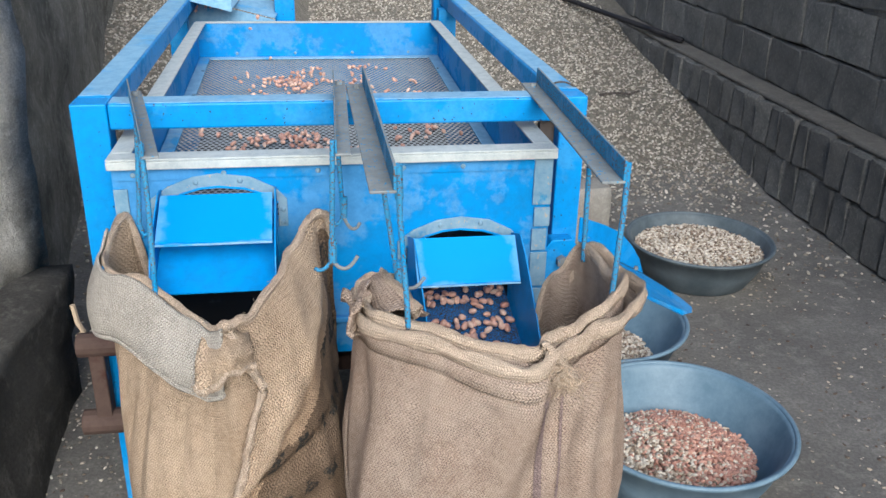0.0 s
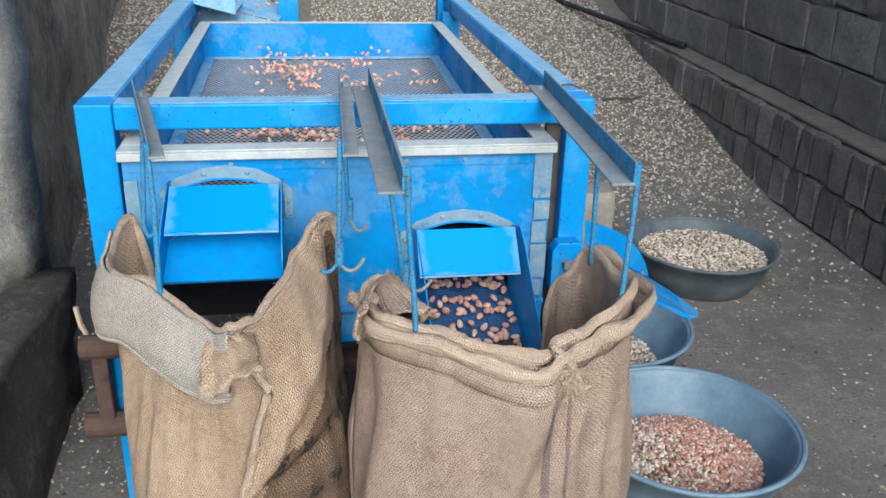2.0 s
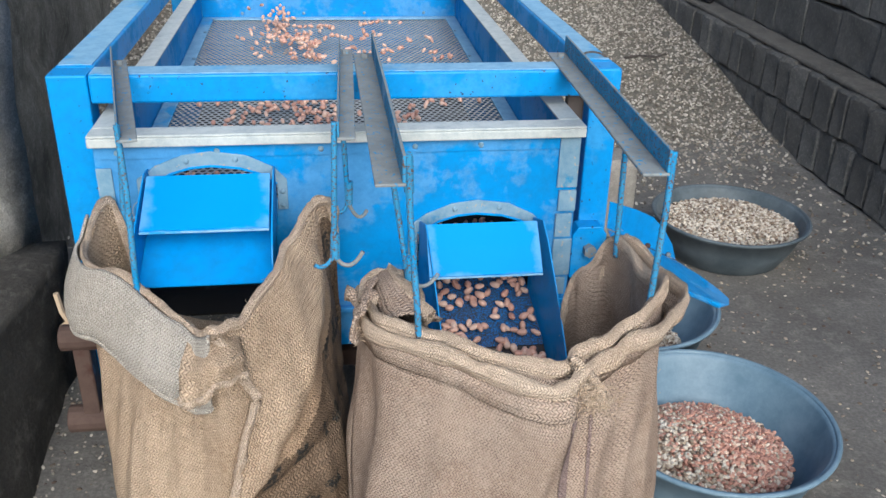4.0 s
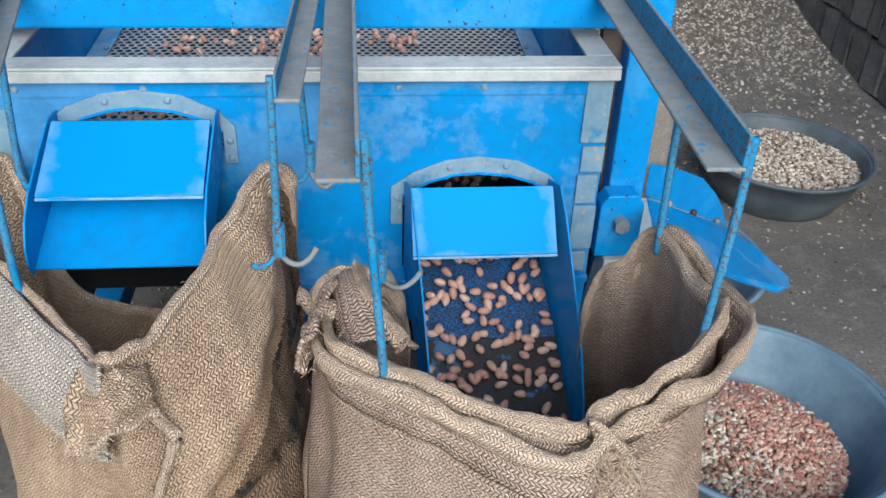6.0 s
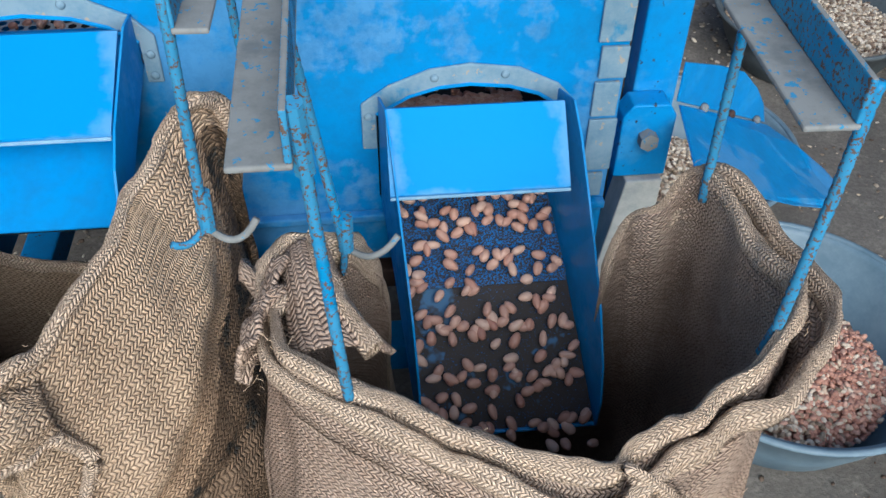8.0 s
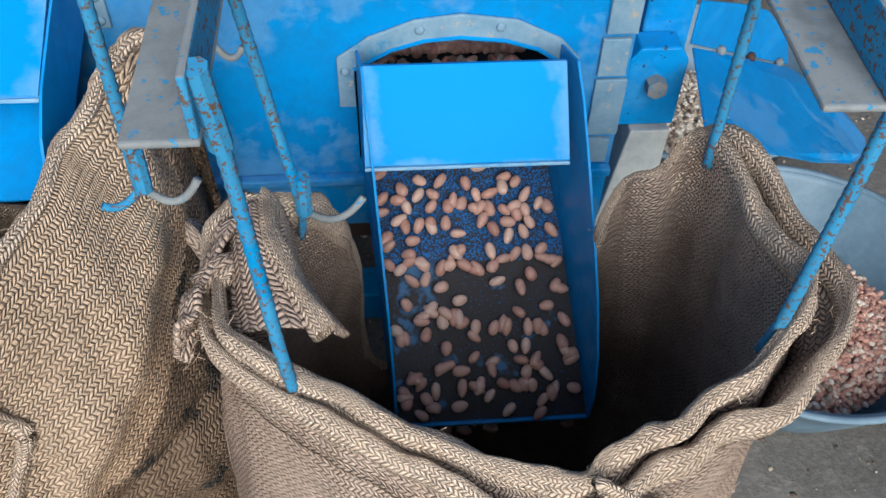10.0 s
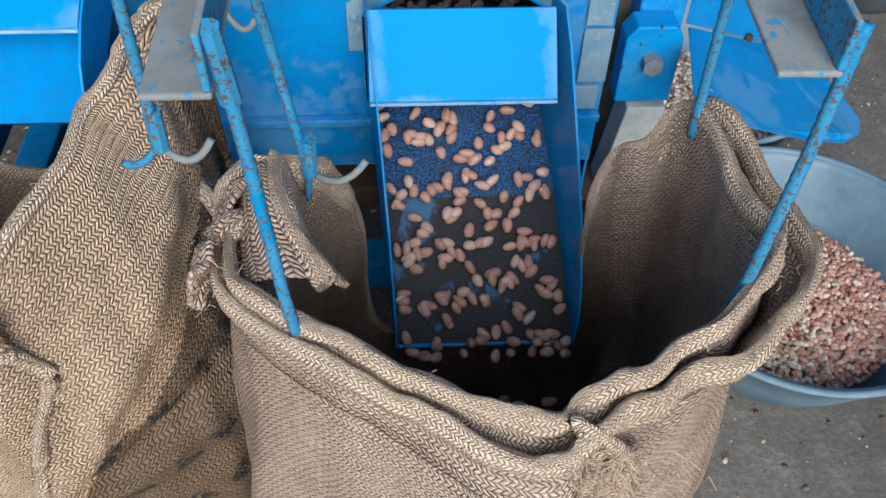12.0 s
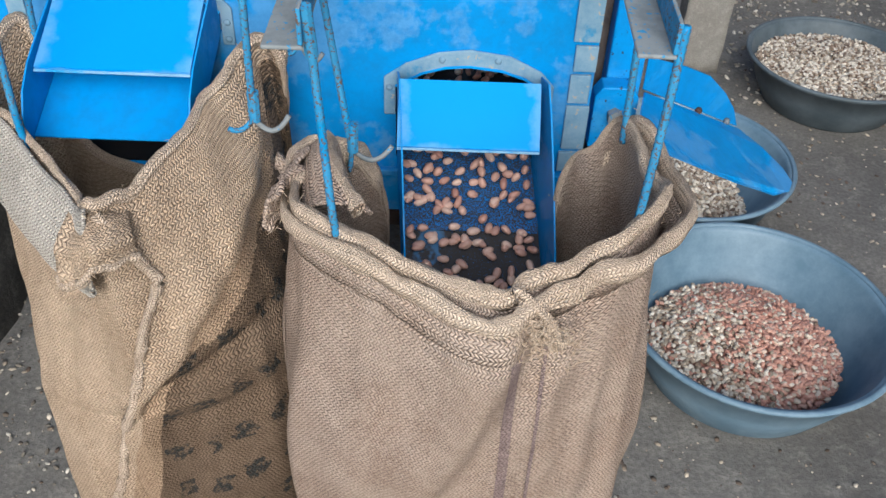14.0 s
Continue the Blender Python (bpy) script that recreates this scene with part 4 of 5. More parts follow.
def build_right_sack():
    s = thing("jute_sack", "open brown jute sack with rolled double hem, hung under chute", "sack", group="sacks under the machine")
    ctrl = [(-0.010, 1.070, 0.692), (0.018, 1.000, 0.700), (0.083, 0.957, 0.699), (0.148, 0.926, 0.690), (0.212, 0.908, 0.688), (0.248, 0.922, 0.702), (0.292, 0.936, 0.716), (0.345, 0.978, 0.736), (0.366, 1.025, 0.736), (0.357, 1.085, 0.718), (0.343, 1.150, 0.738), (0.318, 1.166, 0.690), (0.288, 1.176, 0.640), (0.284, 1.190, 0.44), (0.235, 1.200, 0.39), (0.15, 1.200, 0.385), (0.085, 1.190, 0.41), (0.080, 1.165, 0.58), (0.066, 1.138, 0.660), (0.038, 1.118, 0.700), (0.004, 1.112, 0.702)]
    rim = loop_points(ctrl, 220)
    rim += [(0.006 * noise.noise((i * 0.15, 1, 0)), 0.006 * noise.noise((i * 0.15, 5, 0)), 0.007 * noise.noise((i * 0.11, 9, 0))) for i in range(220)]
    base = matched(rim, 0.183, 1.09, 0.212, 0.165)
    rows = cloth(rim, base, 70, 0.012, 0.020, 4.0)
    # slack folds slanting down from the torn corner
    for k in range(71):
        h = k / 70
        for i in range(len(rim)):
            x, y = rows[k][i][:2]
            if y > 1.08:
                continue
            line = 0.245 - 0.22 * h
            q = (x - line) / (0.11 if x < line else 0.022)
            side = 0.036 * math.exp(-(q**2)) * min(1.0, h / 0.10) * math.exp(-((max(0.0, h - 0.32) / 0.16) ** 2))
            second = 0.011 * math.exp(-(((x - 0.33 + 0.25 * h) / 0.02) ** 2)) * math.exp(-(((h - 0.2) / 0.2) ** 2))
            third = 0.010 * math.exp(-(((x - 0.06 - 0.1 * h) / 0.025) ** 2)) * math.exp(-(((h - 0.15) / 0.2) ** 2))
            rows[k][i][1] -= side + second + third
    loft("sack_wall", rows, jute_brown, s, "", 0.004)
    hem("hem", rim, 0.0125, jute_hem, s, seed=2, flat=0.45, thin=lambda i: 1.0 - 0.6 * max(0.0, min(1.0, (i - 96) / 10, (192 - i) / 10)))
    n = len(rim)
    # the second, outer roll, which stands off on one side
    arc = []
    for i in range(-8, 119):
        p = rows[3][i % n].copy()
        out = p[:2] - base.mean(0)[:2]
        out /= np.linalg.norm(out)
        k = (i + 8) / 127
        gap = 0.003 + 0.022 * math.exp(-(((k - 0.72) / 0.16) ** 2)) + 0.006 * noise.noise((i * 0.09, 0, 0))
        p[:2] += out * gap
        p[2] = rim[i % n][2] - 0.016 - 0.008 * noise.noise((i * 0.07, 4, 0)) + 0.012 * math.exp(-(((k - 0.8) / 0.1) ** 2))
        arc.append(p)
    arc = np.array(arc)
    hem("outer_hem", arc, 0.013, jute_hem, s, False, 5, 0.45)
    # cloth between the outer roll and the wall below it
    under = np.array([arc + (0, 0, -0.004), rows[7][np.arange(-8, 119) % n] * (1, 1, 0) + np.c_[np.zeros((127, 2)), arc[:, 2] - 0.035]])
    loft("cuff", under, jute_brown, s, "", 0.003, False)
    # the crumpled gathered corner
    for q, a in enumerate(np.linspace(0, 1, 4)):
        line = np.array([(-0.012 + 0.018 * math.sin(5 * t + 2 * a) + 0.05 * t * a, 1.045 + 0.07 * t + 0.015 * a, 0.700 - 0.022 * a - 0.03 * t * (1 - a) + 0.010 * math.sin(9 * t + a)) for t in np.linspace(0, 1, 26)])
        hem("gathered_fold", line, 0.009, jute_hem if q % 2 else jute_brown, s, False, 9 + q)
    # the thick lip folded inwards over that corner
    lip = np.array([(0.028 + 0.044 * t - 0.010 * math.sin(3.1 * t), 1.108 - 0.105 * t, 0.712 + 0.010 * math.sin(2.8 * t) - 0.012 * t * t) for t in np.linspace(0, 1, 30)])
    hem("folded_lip", lip, 0.0115, jute_hem, s, False, 15, 0.6)
    edge = np.array([(0.002 + 0.014 * t, 1.104 - 0.098 * t, 0.700 + 0.004 * math.sin(6 * t)) for t in np.linspace(0, 1, 30)])
    loft("folded_cloth", np.array([edge, (edge + lip) / 2 + (0, 0, 0.007), lip + (0, 0, 0.004)]), jute_brown, s, "", 0.003, False)
    inside = lip + np.c_[0.010 * np.ones(30), np.zeros(30), -0.065 * (1 - np.linspace(0, 1, 30) ** 2) - 0.004]
    loft("hanging_fold", np.array([lip + (0.006, 0, -0.002), (lip + inside) / 2 + (0.008, 0, 0), inside]), jute_brown, s, "", 0.003, False)
    # a frayed flap that hangs out at that corner
    flap = []
    for j in range(12):
        g = j / 11
        flap.append([(-0.010 + 0.020 * q - 0.014 * math.sin(2.6 * g) + 0.007 * noise.noise((q * 4, g * 4, 3)), 1.010 + 0.085 * q + 0.008 * noise.noise((q * 4, g * 4, 8)), 0.712 - 0.048 * g * (1 - 0.35 * q) + 0.010 * noise.noise((q * 5, g * 2, 12))) for q in np.linspace(0, 1, 16)])
    flap = np.array(flap)
    loft("torn_corner", flap, jute_brown, s, "crumpled frayed corner of the hem", 0.004, False)
    fringe("corner_fuzz", s, list(flap[-1]) + list(flap[-2]) + list(flap[:, 0]), 70, 0.006, 0.00025)
    # printed stripes and the tear
    stripe(s, rows, n, 0.232, 0.011, 6, 68, purple)
    stripe(s, rows, n, 0.262, 0.004, 6, 68, purple)
    for q in range(4):
        line = np.array([(0.226 + 0.046 * t + 0.01 * math.sin(7 * t + q), 0.898 + 0.012 * t - 0.006 * math.sin(3.1 * t), 0.660 + 0.014 * q * math.cos(2 * t) - 0.01 * t + 0.012 * math.sin(6 * t)) for t in np.linspace(0, 1, 20)])
        hem("torn_edge", line, 0.005, jute_hem, s, False, 20 + q)
    fibres("frayed_threads", s, (0.250, 0.890, 0.655), (0.022, 0.005, 0.013), 170, 0.016, 0.0004)
    fringe("hem_fuzz", s, list(rim[:150]) + list(arc), 420, 0.007)
    fringe("cloth_fuzz", s, [rows[k][i] for k in range(4, 60, 3) for i in range(0, 120, 4)], 300, 0.006, 0.00025)
    fibres("loose_thread", s, (0.0, 1.03, 0.69), (0.010, 0.02, 0.010), 16, 0.016, 0.0004)
    pile_of("peanut_pile", "shelled peanut kernels heaped inside the jute sack", (0.183, 1.09), 0.16, 0.10, 0.05, 700, KERNEL, kernel_mat)


def stripe(s, rows, n, x, width, k0, k1, material):
    """A woven stripe down the sack's front, lying on the cloth."""
    pts = []
    for k in range(k0, k1):
        row = rows[k]
        f = [i for i in range(n) if row[i][1] < 1.05]
        line = []
        for xx in np.linspace(x - width / 2, x + width / 2, 4):
            i = min(f, key=lambda q: abs(row[q][0] - xx))
            j = i + 1 if row[(i + 1) % n][0] > row[i][0] else i - 1
            a, b = row[i], row[j % n]
            t = 0 if abs(b[0] - a[0]) < 1e-6 else (xx - a[0]) / (b[0] - a[0])
            line.append(a + (b - a) * min(1.5, max(-0.5, t)) + (0, -0.0022, 0.0005))
        pts.append(line)
    loft("woven_stripe", np.array(pts), material, s, "", 0, False)


def pile_of(name, label, centre, radius, z, rise, count, template, material, category="peanuts"):
    """A heap: a rounded mound with kernels lying all over it."""
    mats = []
    for _ in range(count):
        r, a = radius * math.sqrt(random.random()), random.uniform(0, 6.2832)
        x, y = centre[0] + r * math.cos(a), centre[1] + r * math.sin(a)
        mats.append(turned(x, y, z + rise * (1 - (r / radius) ** 2) + random.uniform(-0.002, 0.004), 35))
    me = scatter(name, template, mats)
    me.materials.append(material)
    return tagged(new(name, me), label, category, kind="stuff")


def fold_at(k):
    """Where the fold runs round the tan sack, by the step down from its rim."""
    return float(np.interp(k, (0, 3, 6, 9, 11, 14, 18, 22, 25, 28, 36, 48, 70), (144, 132, 125, 120, 116, 110, 103, 95, 87, 79, 72, 65, 60)))


def seam_at(k):
    """Where the seam runs round the tan sack, by the step down from its rim."""
    return float(np.interp(k, (0, 2, 5, 8, 11, 13, 15, 17, 21, 24, 27, 31, 36, 42, 48, 70), (83, 86, 90, 94, 97, 94, 90.5, 88, 85, 82, 76.5, 72.5, 69, 66, 63, 58)))


def build_left_sack():
    s = thing("jute_sack", "open tan jute sack with turned-out grey cuff and print", "sack", group="sacks under the machine")
    ctrl = [(-0.372, 1.285, 0.742), (-0.392, 1.215, 0.715), (-0.372, 1.150, 0.708), (-0.318, 1.112, 0.712), (-0.258, 1.062, 0.690), (-0.215, 1.020, 0.680), (-0.188, 0.988, 0.700), (-0.158, 1.022, 0.701), (-0.127, 1.088, 0.720), (-0.105, 1.155, 0.742), (-0.082, 1.200, 0.766), (-0.064, 1.224, 0.768), (-0.048, 1.246, 0.715), (-0.082, 1.262, 0.580), (-0.19, 1.275, 0.530), (-0.325, 1.272, 0.580)]
    rim = loop_points(ctrl, 220)
    rim += [(0.004 * noise.noise((i * 0.13, 21, 0)), 0.004 * noise.noise((i * 0.13, 25, 0)), 0.007 * noise.noise((i * 0.12, 29, 0))) for i in range(220)]
    base = matched(rim, -0.205, 1.135, 0.160, 0.155)
    rows = cloth(rim, base, 70, 0.014, 0.012, 11.0)
    # the cloth in finer steps, for its folds
    fine = np.concatenate([rows, rows[:, :1]], 1)
    at = np.linspace(0, 220, 661)[:-1]
    lo, part_ = np.floor(at).astype(int), (at % 1.0)[None, :, None]
    fine = fine[:, lo] * (1 - part_) + fine[:, lo + 1] * part_
    for _ in range(3):
        fine = (np.roll(fine, 1, 1) + 2 * fine + np.roll(fine, -1, 1)) / 4
    half = (fine[:-1] + fine[1:]) / 2
    tall = np.empty((141, 660, 3))
    tall[0::2], tall[1::2] = fine, half
    # the front cloth overlaps the side in a fold that runs from the hooked corner down to the seam
    for k in range(141):
        kk = k / 2
        h = kk / 70
        ridge, seam_i = fold_at(kk), seam_at(kk)
        away = np.array((-0.205, 1.135))
        for c in range(180, 600):
            i = c / 3
            p = tall[k][c]
            out = p[:2] - away
            out = out / np.linalg.norm(out)
            full = 0.030 * min(1.0, math.sqrt(h * 7)) * (1 - h) * math.exp(-(((i - 122) / 22) ** 2))
            soft = min(1.0, h * 9)
            if kk < 29:
                lift = 0.007 * math.exp(-(((i - ridge + 3) / 5) ** 2)) * soft
                step = min(1.0, max(0.0, (i - ridge) / 2.2))
            else:
                lift, step = 0.0, min(1.0, max(0.0, (i - ridge) / 14))
            step = step * step * (3 - 2 * step)
            end = min(1.0, max(0.0, (165 - i) / 30))
            back_by = (0.005 * step + (0.002 + 0.030 * min(1.0, h * 2.5)) * min(1.0, max(0.0, (i - ridge) / 22))) * soft * end
            # a slanting crease in the side
            line = 24.0 + (122 - i) * 0.09
            if i > ridge + 2:
                back_by += 0.016 * math.exp(-(((kk - line) / 1.6) ** 2)) * end - 0.010 * math.exp(-(((kk - line - 4) / 2.5) ** 2)) * end
                back_by += 0.010 * math.exp(-(((kk - line - 10 - 0.2 * (i - 110)) / 1.8) ** 2)) * end
            # the front panel lies behind the seamed edge
            under = 0.0
            if 3 < kk < 66:
                under = 0.011 * math.exp(-max(0.0, seam_i - i) / 16) * (1.0 if i < seam_i else 0.0) * min(1.0, (kk - 3) / 4)
            p[:2] += out * (lift + full) + np.array((-0.1, 1.0)) * back_by - out * under
            p[:2] += out * 0.004 * noise.noise((p[0] * 22, p[2] * 14, p[1] * 22 + 3)) * soft
    wall = loft("sack_wall", tall, jute, s, "", 0.004)
    hem("hem", rim, 0.008, jute_hem, s, seed=3, flat=0.6)
    n = len(rim)
    # the cuff turned outwards
    k = 15
    cuff = []
    i0, i1 = 8, 80
    for j in range(k):
        h = j / (k - 1)
        row = []
        for i in range(i0, i1):
            q = (i - i0) / (i1 - i0)
            p = rim[i].copy()
            out = p[:2] - base.mean(0)[:2]
            out /= np.linalg.norm(out)
            env = min(1.0, q / 0.28) ** 0.6 * (1 - 0.15 * max(0.0, (q - 0.72) / 0.28))
            p[:2] += out * (0.012 + 0.028 * math.sin(2.0 * h) * env + 0.004 * noise.noise((q * 5, h * 2, 1)))
            p[2] += 0.006 * (1 - h) - (0.095 * h) * env
            row.append(p)
        cuff.append(row)
    loft("cuff", np.array(cuff), jute_grey, s, "greyed inside cloth turned out as a cuff", 0.004, False)
    hem("cuff_edge", np.array(cuff[-1]), 0.004, jute_grey, s, False, 6)
    # the torn rag at the cuff's end and the seam down the front
    def on_cloth(k, i, off=0.0):
        p = tall[int(round(k * 2))][int(round(i * 3))].copy()
        out = p[:2] - np.array((-0.205, 1.135))
        p[:2] += out / np.linalg.norm(out) * off
        return p

    rag = []
    for j in range(12):
        g = j / 11
        row = []
        for q in np.linspace(0, 1, 30):
            i = 66 + 28 * q
            k = 1.5 * q * (1 - g) + (6.2 - 0.6 * q + 0.5 * math.sin(q * 9)) * g
            off = (0.050 - 0.034 * q) * min(1.0, 0.15 + 2.4 * g) + 0.008 * noise.noise((q * 7, g * 3, 5))
            row.append(on_cloth(k, i, off))
        rag.append(row)
    rag = np.array(rag)
    rag[:, 1:-1] = (rag[:, :-2] + rag[:, 1:-1] + rag[:, 2:]) / 3
    loft("torn_rag", rag, jute, s, "torn frayed rag of cloth", 0.003, False)
    hem("rag_edge", rag[-1], 0.0045, jute_hem, s, False, 31, 0.7)
    line = [on_cloth(k, seam_at(k) + 0.0, 0.004) for k in np.linspace(0.5, 69.5, 139)]
    sm = np.array(line)
    for _ in range(3):
        sm[1:-1] = (sm[:-2] + sm[1:-1] + sm[2:]) / 3
    hem("front_seam", sm, 0.0062, jute_hem, s, False, 41, 0.9)
    fringe("frayed_threads", s, list(rag[-1]) + list(rag[-2]) + list(sm[:50]), 260, 0.009, 0.00035)
    fringe("hem_fuzz", s, list(rim[80:150]) + list(sm), 260, 0.006)
    # the side, shade put into its brown, with a print too worn to read
    wall.data.materials.append(jute_side_shaded)
    wall.data.materials.append(jute_print_shaded)
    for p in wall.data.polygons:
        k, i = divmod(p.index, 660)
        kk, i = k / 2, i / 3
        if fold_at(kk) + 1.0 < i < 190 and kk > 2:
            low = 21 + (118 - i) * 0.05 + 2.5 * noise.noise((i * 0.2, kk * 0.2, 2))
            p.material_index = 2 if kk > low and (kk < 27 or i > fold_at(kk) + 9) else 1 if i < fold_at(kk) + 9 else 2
    pile_of("peanut_pile", "shelled peanut kernels lying deep in the tan sack", (-0.235, 1.150), 0.062, 0.05, 0.025, 150, KERNEL, kernel_mat)


build_right_sack()
build_left_sack()


# ---- tubs ----
def build_tub(label, x, y, radius, height, material):
    t = thing("plastic_tub", label, "tub", pose(x, y, 0), "plastic tubs")
    foot = radius * 0.74
    prof = [(0.0, 0.0), (foot * 0.96, 0.0), (foot, 0.006), (foot + (radius - foot) * 0.55, height * 0.5), (radius - 0.006, height - 0.006), (radius + 0.006, height - 0.007), (radius + 0.008, height - 0.001), (radius + 0.003, height + 0.002), (radius - 0.006, height), (radius - 0.010, height - 0.008), (foot + (radius - foot) * 0.5 - 0.004, height * 0.5), (foot - 0.006, 0.010), (foot * 0.9, 0.006), (0.0, 0.006)]
    n = 72
    v = [(r * math.cos(6.2832 * i / n), r * math.sin(6.2832 * i / n), z) for r, z in prof for i in range(n)]
    f = [(k * n + i, k * n + (i + 1) % n, (k + 1) * n + (i + 1) % n, (k + 1) * n + i) for k in range(len(prof) - 1) for i in range(n)]
    part("bowl", mesh_from("bowl", v, f, True), material, t)
    ring = [((radius + 0.004 + 0.006 * math.cos(b)) * math.cos(6.2832 * i / n), (radius + 0.004 + 0.006 * math.cos(b)) * math.sin(6.2832 * i / n), height + 0.001 + 0.005 * math.sin(b)) for b in np.linspace(0, 5.498, 8) for i in range(n)]
    f = [(k * n + i, k * n + (i + 1) % n, ((k + 1) % 8) * n + (i + 1) % n, ((k + 1) % 8) * n + i) for k in range(8) for i in range(n)]
    part("rolled_rim", mesh_from("rolled_rim", ring, f, True), material, t)
    return t


def fill(name, label, x, y, radius, height, level, rise, lean, count, template, material, pale=None):
    """A bed of kernels in a tub: a solid mound covered with single kernels; lean: how the heap slopes."""
    mats, other = [], []
    for _ in range(count):
        r, a = radius * math.sqrt(random.random()), random.uniform(0, 6.2832)
        px, py = r * math.cos(a), r * math.sin(a)
        z = level + rise * (1 - (r / radius) ** 2) + lean[0] * px + lean[1] * py + 0.006 * noise.noise((px * 14, py * 14, level))
        m = turned(x + px, y + py, z + random.uniform(-0.004, 0.003), 40)
        (other if pale and random.random() < pale(px, py) else mats).append(m)
    me = scatter(name, template, mats + other)
    me.materials.append(material)
    if other:
        me.materials.append(mixed_mat)
        cut = len(mats) * len(template[1])
        for p in me.polygons[cut:]:
            p.material_index = 1
    n, rings = 40, 8
    v = [(x, y, level + rise - 0.006)]
    for k in range(1, rings + 1):
        r = radius * k / rings
        for i in range(n):
            a = 6.2832 * i / n
            px, py = r * math.cos(a), r * math.sin(a)
            v.append((x + px, y + py, level + rise * (1 - (k / rings) ** 2) + lean[0] * px + lean[1] * py - 0.006))
    f = [(0, 1 + i, 1 + (i + 1) % n) for i in range(n)]
    f += [(1 + k * n + i, 1 + (k + 1) * n + i, 1 + (k + 1) * n + (i + 1) % n, 1 + k * n + (i + 1) % n) for k in range(rings - 1) for i in range(n)]
    ob = tagged(new(name, me), label, "peanuts", kind="stuff")
    bed = mesh_from("bed", v, f, True)
    part("bed", bed, material, ob)
    return ob


NEAR, MIDDLE, FAR = (0.712, 1.505), (0.655, 2.01), (1.165, 2.555)
build_tub("grey-blue round plastic tub half full of small red kernels", *NEAR, 0.240, 0.150, tub_mat)
build_tub("grey-blue round plastic tub under the side spout", *MIDDLE, 0.240, 0.145, tub_mat)
build_tub("dark grey round plastic tub filled with pale kernels", *FAR, 0.238, 0.135, tub_dark)
fill("red_kernels", "small red and pale peanut kernels heaped in the tub", NEAR[0] - 0.012, NEAR[1] - 0.012, 0.176, 0.15, 0.066, 0.030, (0.02, -0.03), 3600, SMALL, tub_kernel_mat, lambda px, py: min(0.85, max(0.06, 0.45 - 6.0 * (px + 0.3 * py + 0.03))))
fill("mixed_kernels", "pale and brown split kernels in the tub under the spout", MIDDLE[0] - 0.03, MIDDLE[1] - 0.03, 0.185, 0.14, 0.055, 0.05, (-0.05, 0.0), 2600, SMALL, mixed_mat)
fill("pale_kernels", "pale cream and brown kernels filling the tub", FAR[0], FAR[1], 0.212, 0.13, 0.098, 0.016, (0.0, 0.0), 3800, SMALL, mixed_mat)


# ---- clutter round the machine ----
def build_clutter():
    st = thing("stone_post", "short rough grey concrete post standing beside the tubs", "stone", pose(0.825, 2.74, 0))
    part("stone", rough_slab(-0.06, 0.06, -0.06, 0.06, 0.0, 0.27, 0.015, 0.02), concrete, st, smooth=True)
    pipe = thing("black_pipe", "long black plastic pipe lying along the wall's ledge", "pipe", pose(1.862, 4.70, 0.412))
    part("pipe", tube([(0, 0, 0.003), (-0.10, 0.4, 0.015), (-0.27, 1.0, 0.04), (-0.45, 1.65, 0.07)], 0.017, 10), black_plastic, pipe, smooth=True)
    mats = []
    for _ in range(64000):
        x, y = random.uniform(-1.3, 1.85), 2.5 + 4.9 * random.random() ** 1.2
        if x > wall_x(y) - 0.02 or random.random() > 0.05 + 0.14 * min(1.0, y - 2.5) + 14 * heap_height(x, y) or (abs(x) < 0.5 and y < 2.9):
            continue
        mats.append(turned(x, y, heap_height(x, y) + random.uniform(-0.002, 0.006), 50, random.uniform(0.6, 1.15)))
    for _ in range(1500):
        x, y = random.uniform(-0.78, -0.30), random.uniform(1.0, 3.2)
        mats.append(turned(x, y, 0.003 + heap_height(x, y), 30, random.uniform(0.25, 0.65)))
    me = scatter("husk_heap", SHELL, mats)
    me.materials.append(shell_mat)
    tagged(new("husk_heap", me), "bank of pale broken peanut shells behind the machine", "husks", kind="stuff")
    mats = []
    for _ in range(15000):
        x, y = random.uniform(-0.9, 1.8), random.uniform(0.6, 3.6)
        d = noise.noise((x * 2.1, y * 2.1, 9)) * 0.5 + 0.5
        if x > wall_x(y) - 0.02 or random.random() > d * 1.1 - (0.08 if y < 2 else 0.0):
            continue
        mats.append(turned(x, y, 0.002 + heap_height(x, y), 15, random.choice((0.35, 0.45, 0.6, 0.9, 1.3))))
    me = scatter("floor_litter", FLAKE, mats)
    me.materials.append(litter_mat)
    tagged(new("floor_litter", me), "bits of shell and chaff strewn on the floor", "chaff", kind="stuff")
    tw = thing("twig", "thin dark twig lying on the husks", "twig", pose(1.42, 4.3, heap_height(1.42, 4.3) + 0.01))
    part("stem", tube([(-0.12, 0, 0.01), (-0.04, 0.02, 0.014), (0.04, 0.0, 0.012), (0.10, 0.03, 0.02)], 0.006, 6), dark_iron, tw)


build_clutter()


def build_bits():
    t = thing("thread_loop", "thin yellow-green thread looped beside the outlet chute", "thread", pose(-0.335, 1.285, 0.74))
    pts = [(0.014 * math.cos(a) + 0.003 * a, -0.01 + 0.006 * math.sin(a), 0.012 * math.sin(a) - 0.003 * a) for a in np.linspace(0.3, 7.5, 30)]
    part("strand", tube(pts, 0.0004, 5), straw_mat, t)
    w = thing("wood_splinter", "pale broken splinter of wood by the machine's leg", "splinter", MACHINE @ pose(-0.485, 0.02, 0.47))
    part("shard", tube([(0, 0, 0), (0.012, 0, 0.01), (0.004, 0, 0.03), (0.0, 0, 0.065)], 0.005, 5), straw_mat, w)


build_bits()


